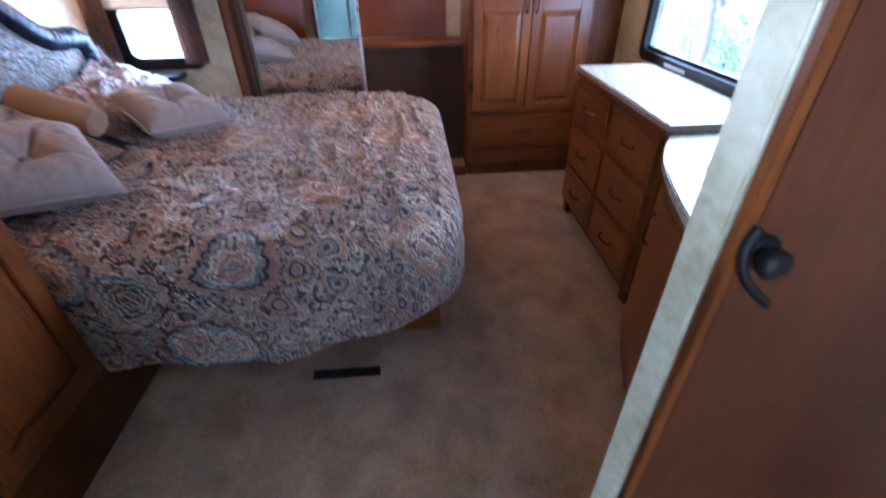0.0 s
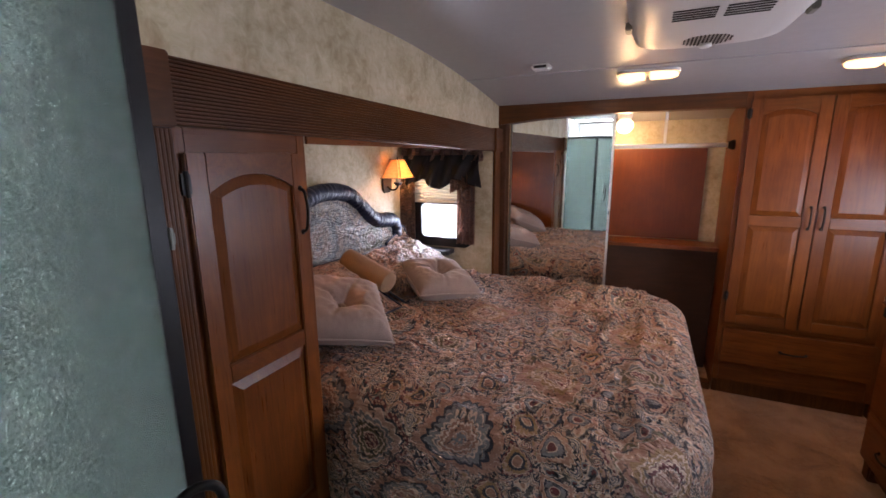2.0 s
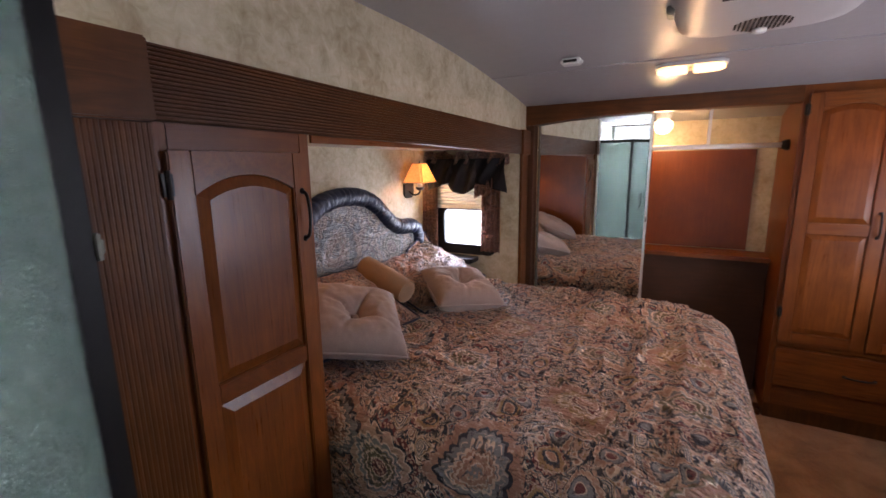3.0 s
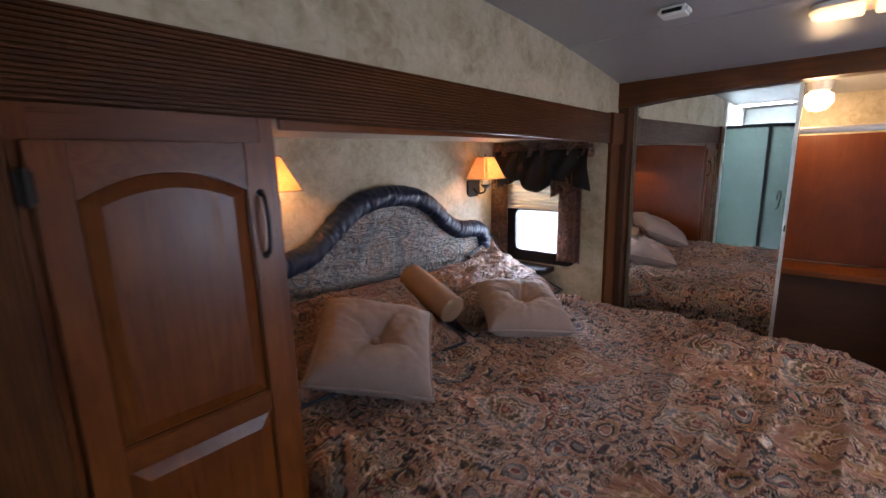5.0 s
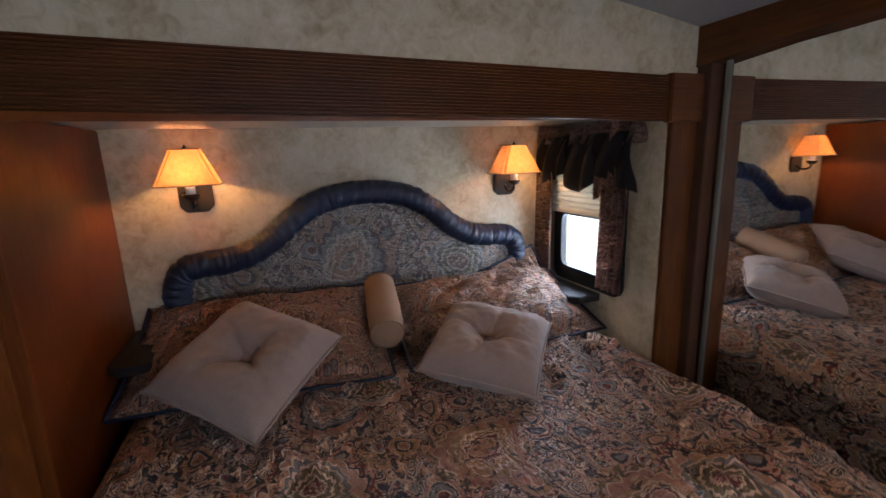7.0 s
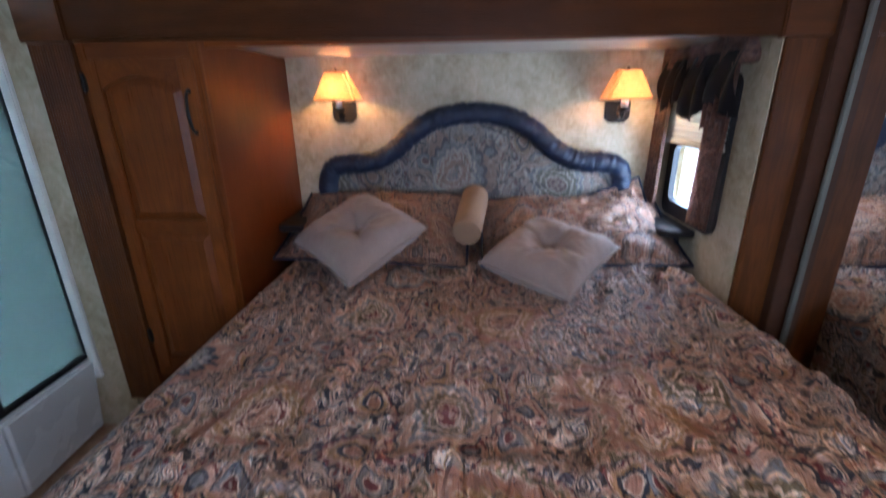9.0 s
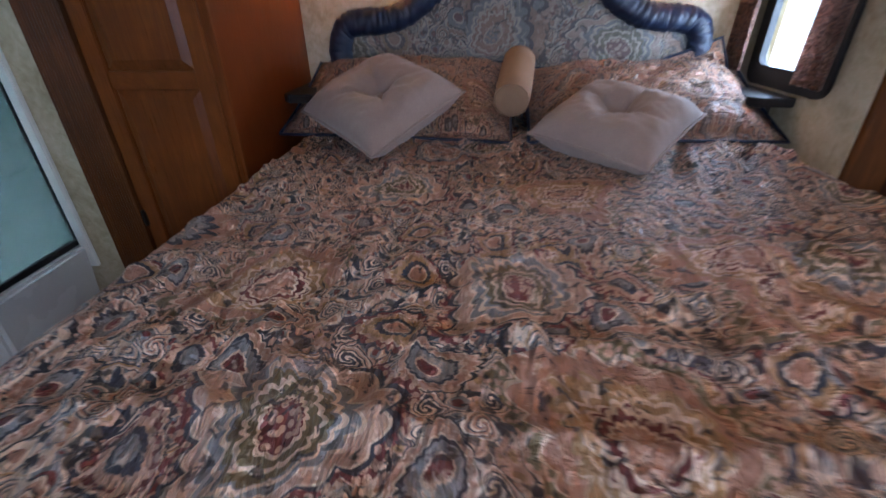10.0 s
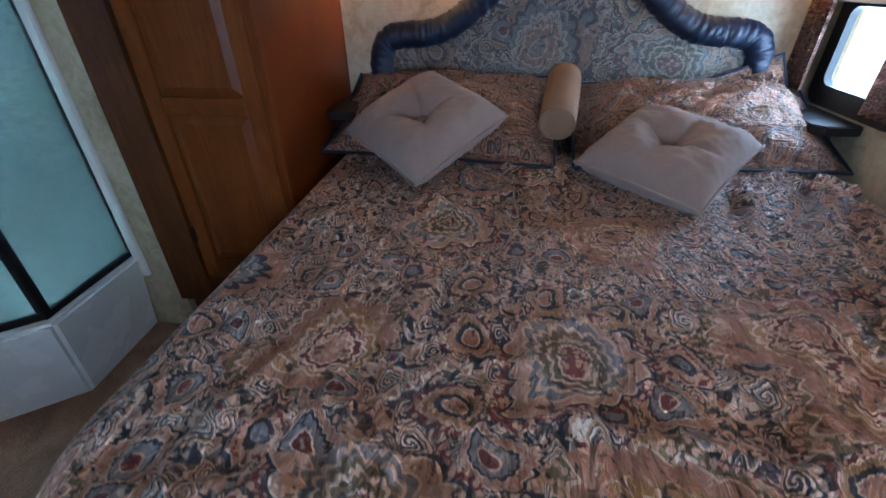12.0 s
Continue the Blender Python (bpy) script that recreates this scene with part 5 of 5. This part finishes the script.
def tree(x, y, seed):
    r = random.Random(seed)
    t = thing("tree", "broadleaf tree with a bare lower trunk outside the window", "tree", pose(x, y, -1.3))
    path_t = smooth_path([(0, 0, 0), (0.08, 0.05, 1.2), (-0.05, 0.12, 2.6), (0.1, 0.0, 4.2)], 5)
    bm = tube(path_t, lambda i, a: 0.14 - 0.005 * i, 10)
    tips = []
    for k in range(11):
        b = path_t[6 + r.randrange(9)]
        e = b + Vector((r.uniform(-1.5, 1.5), r.uniform(-1.5, 1.5), r.uniform(0.3, 1.5)))
        mid_b = (b + e) / 2 + Vector((0, 0, 0.25))
        limb = tube(smooth_path([b, mid_b, e], 4), lambda i, a: 0.045 - 0.004 * i, 6)
        me = bpy.data.meshes.new("limb")
        limb.to_mesh(me)
        limb.free()
        bm.from_mesh(me)
        bpy.data.meshes.remove(me)
        tips += [mid_b, e, (mid_b + e) / 2]
    part("trunk", bm, BARK, t, "tapered trunk with limbs", None, True)
    verts, faces = [], []
    for c in tips:
        for _ in range(90):
            p = c + Vector((r.gauss(0, 0.42), r.gauss(0, 0.42), r.gauss(0, 0.34)))
            a = Vector((r.uniform(-1, 1), r.uniform(-1, 1), r.uniform(-1, 1))).normalized()
            b = a.orthogonal().normalized()
            n0 = len(verts)
            verts += [p - a * 0.06, p + b * 0.03, p + a * 0.06, p - b * 0.03]
            faces.append((n0, n0 + 1, n0 + 2, n0 + 3))
    me = bpy.data.meshes.new("crown")
    me.from_pydata(verts, [], faces)
    me.materials.append(LEAF)
    crown = new("crown", me)
    crown.parent = t


def shrub(x, y, seed):
    r = random.Random(seed)
    s = thing("shrub", "leafy green shrub growing beside the parked trailer", "shrub", pose(x, y, -1.3), "shrubs outside")
    bm = bmesh.new()
    for k in range(6):
        a = r.uniform(0, math.tau)
        stem = tube(smooth_path([(0, 0, 0), (0.2 * math.cos(a), 0.2 * math.sin(a), 0.5), (0.5 * math.cos(a), 0.5 * math.sin(a), 1.0)], 3), 0.02, 6)
        me = bpy.data.meshes.new("stem")
        stem.to_mesh(me)
        stem.free()
        bm.from_mesh(me)
        bpy.data.meshes.remove(me)
    part("stems", bm, BARK, s, "thin woody stems")
    verts, faces = [], []
    for _ in range(1400):
        a, h = r.uniform(0, math.tau), r.uniform(0.1, 1.5)
        w = 0.85 * math.sqrt(max(0.05, 1 - ((h - 0.7) / 0.95) ** 2)) * r.uniform(0.55, 1.1)
        p = Vector((w * math.cos(a), w * math.sin(a), h))
        u = Vector((r.uniform(-1, 1), r.uniform(-1, 1), r.uniform(-1, 1))).normalized()
        v = u.orthogonal().normalized()
        n0 = len(verts)
        verts += [p - u * 0.07, p + v * 0.035, p + u * 0.07, p - v * 0.035]
        faces.append((n0, n0 + 1, n0 + 2, n0 + 3))
    me = bpy.data.meshes.new("leaves")
    me.from_pydata(verts, [], faces)
    me.materials.append(LEAF)
    crown = new("leaves", me)
    crown.parent = s


tree(5.6, 8.6, 1)
tree(8.4, 12.6, 2)
for k, (x, y) in enumerate(((6.6, 10.4), (8.0, 11.2), (7.2, 13.0), (9.5, 14.4))):
    shrub(x, y, 20 + k)
# Self-lit sheets; their brightness and haze are painted, not lit by the sun.
tagged(part("backdrop", box((40, -60, -6), (40.1, 90, 30), 0), FAR_TREES), "glowing sheet with painted haze, trees and sky outside the wide window", "backdrop", kind="structure")
tagged(part("backdrop", box((-60, 40, -6), (40, 40.1, 30), 0), FAR_SKY), "glowing sheet with painted hazy sky outside the small window", "backdrop", kind="structure")
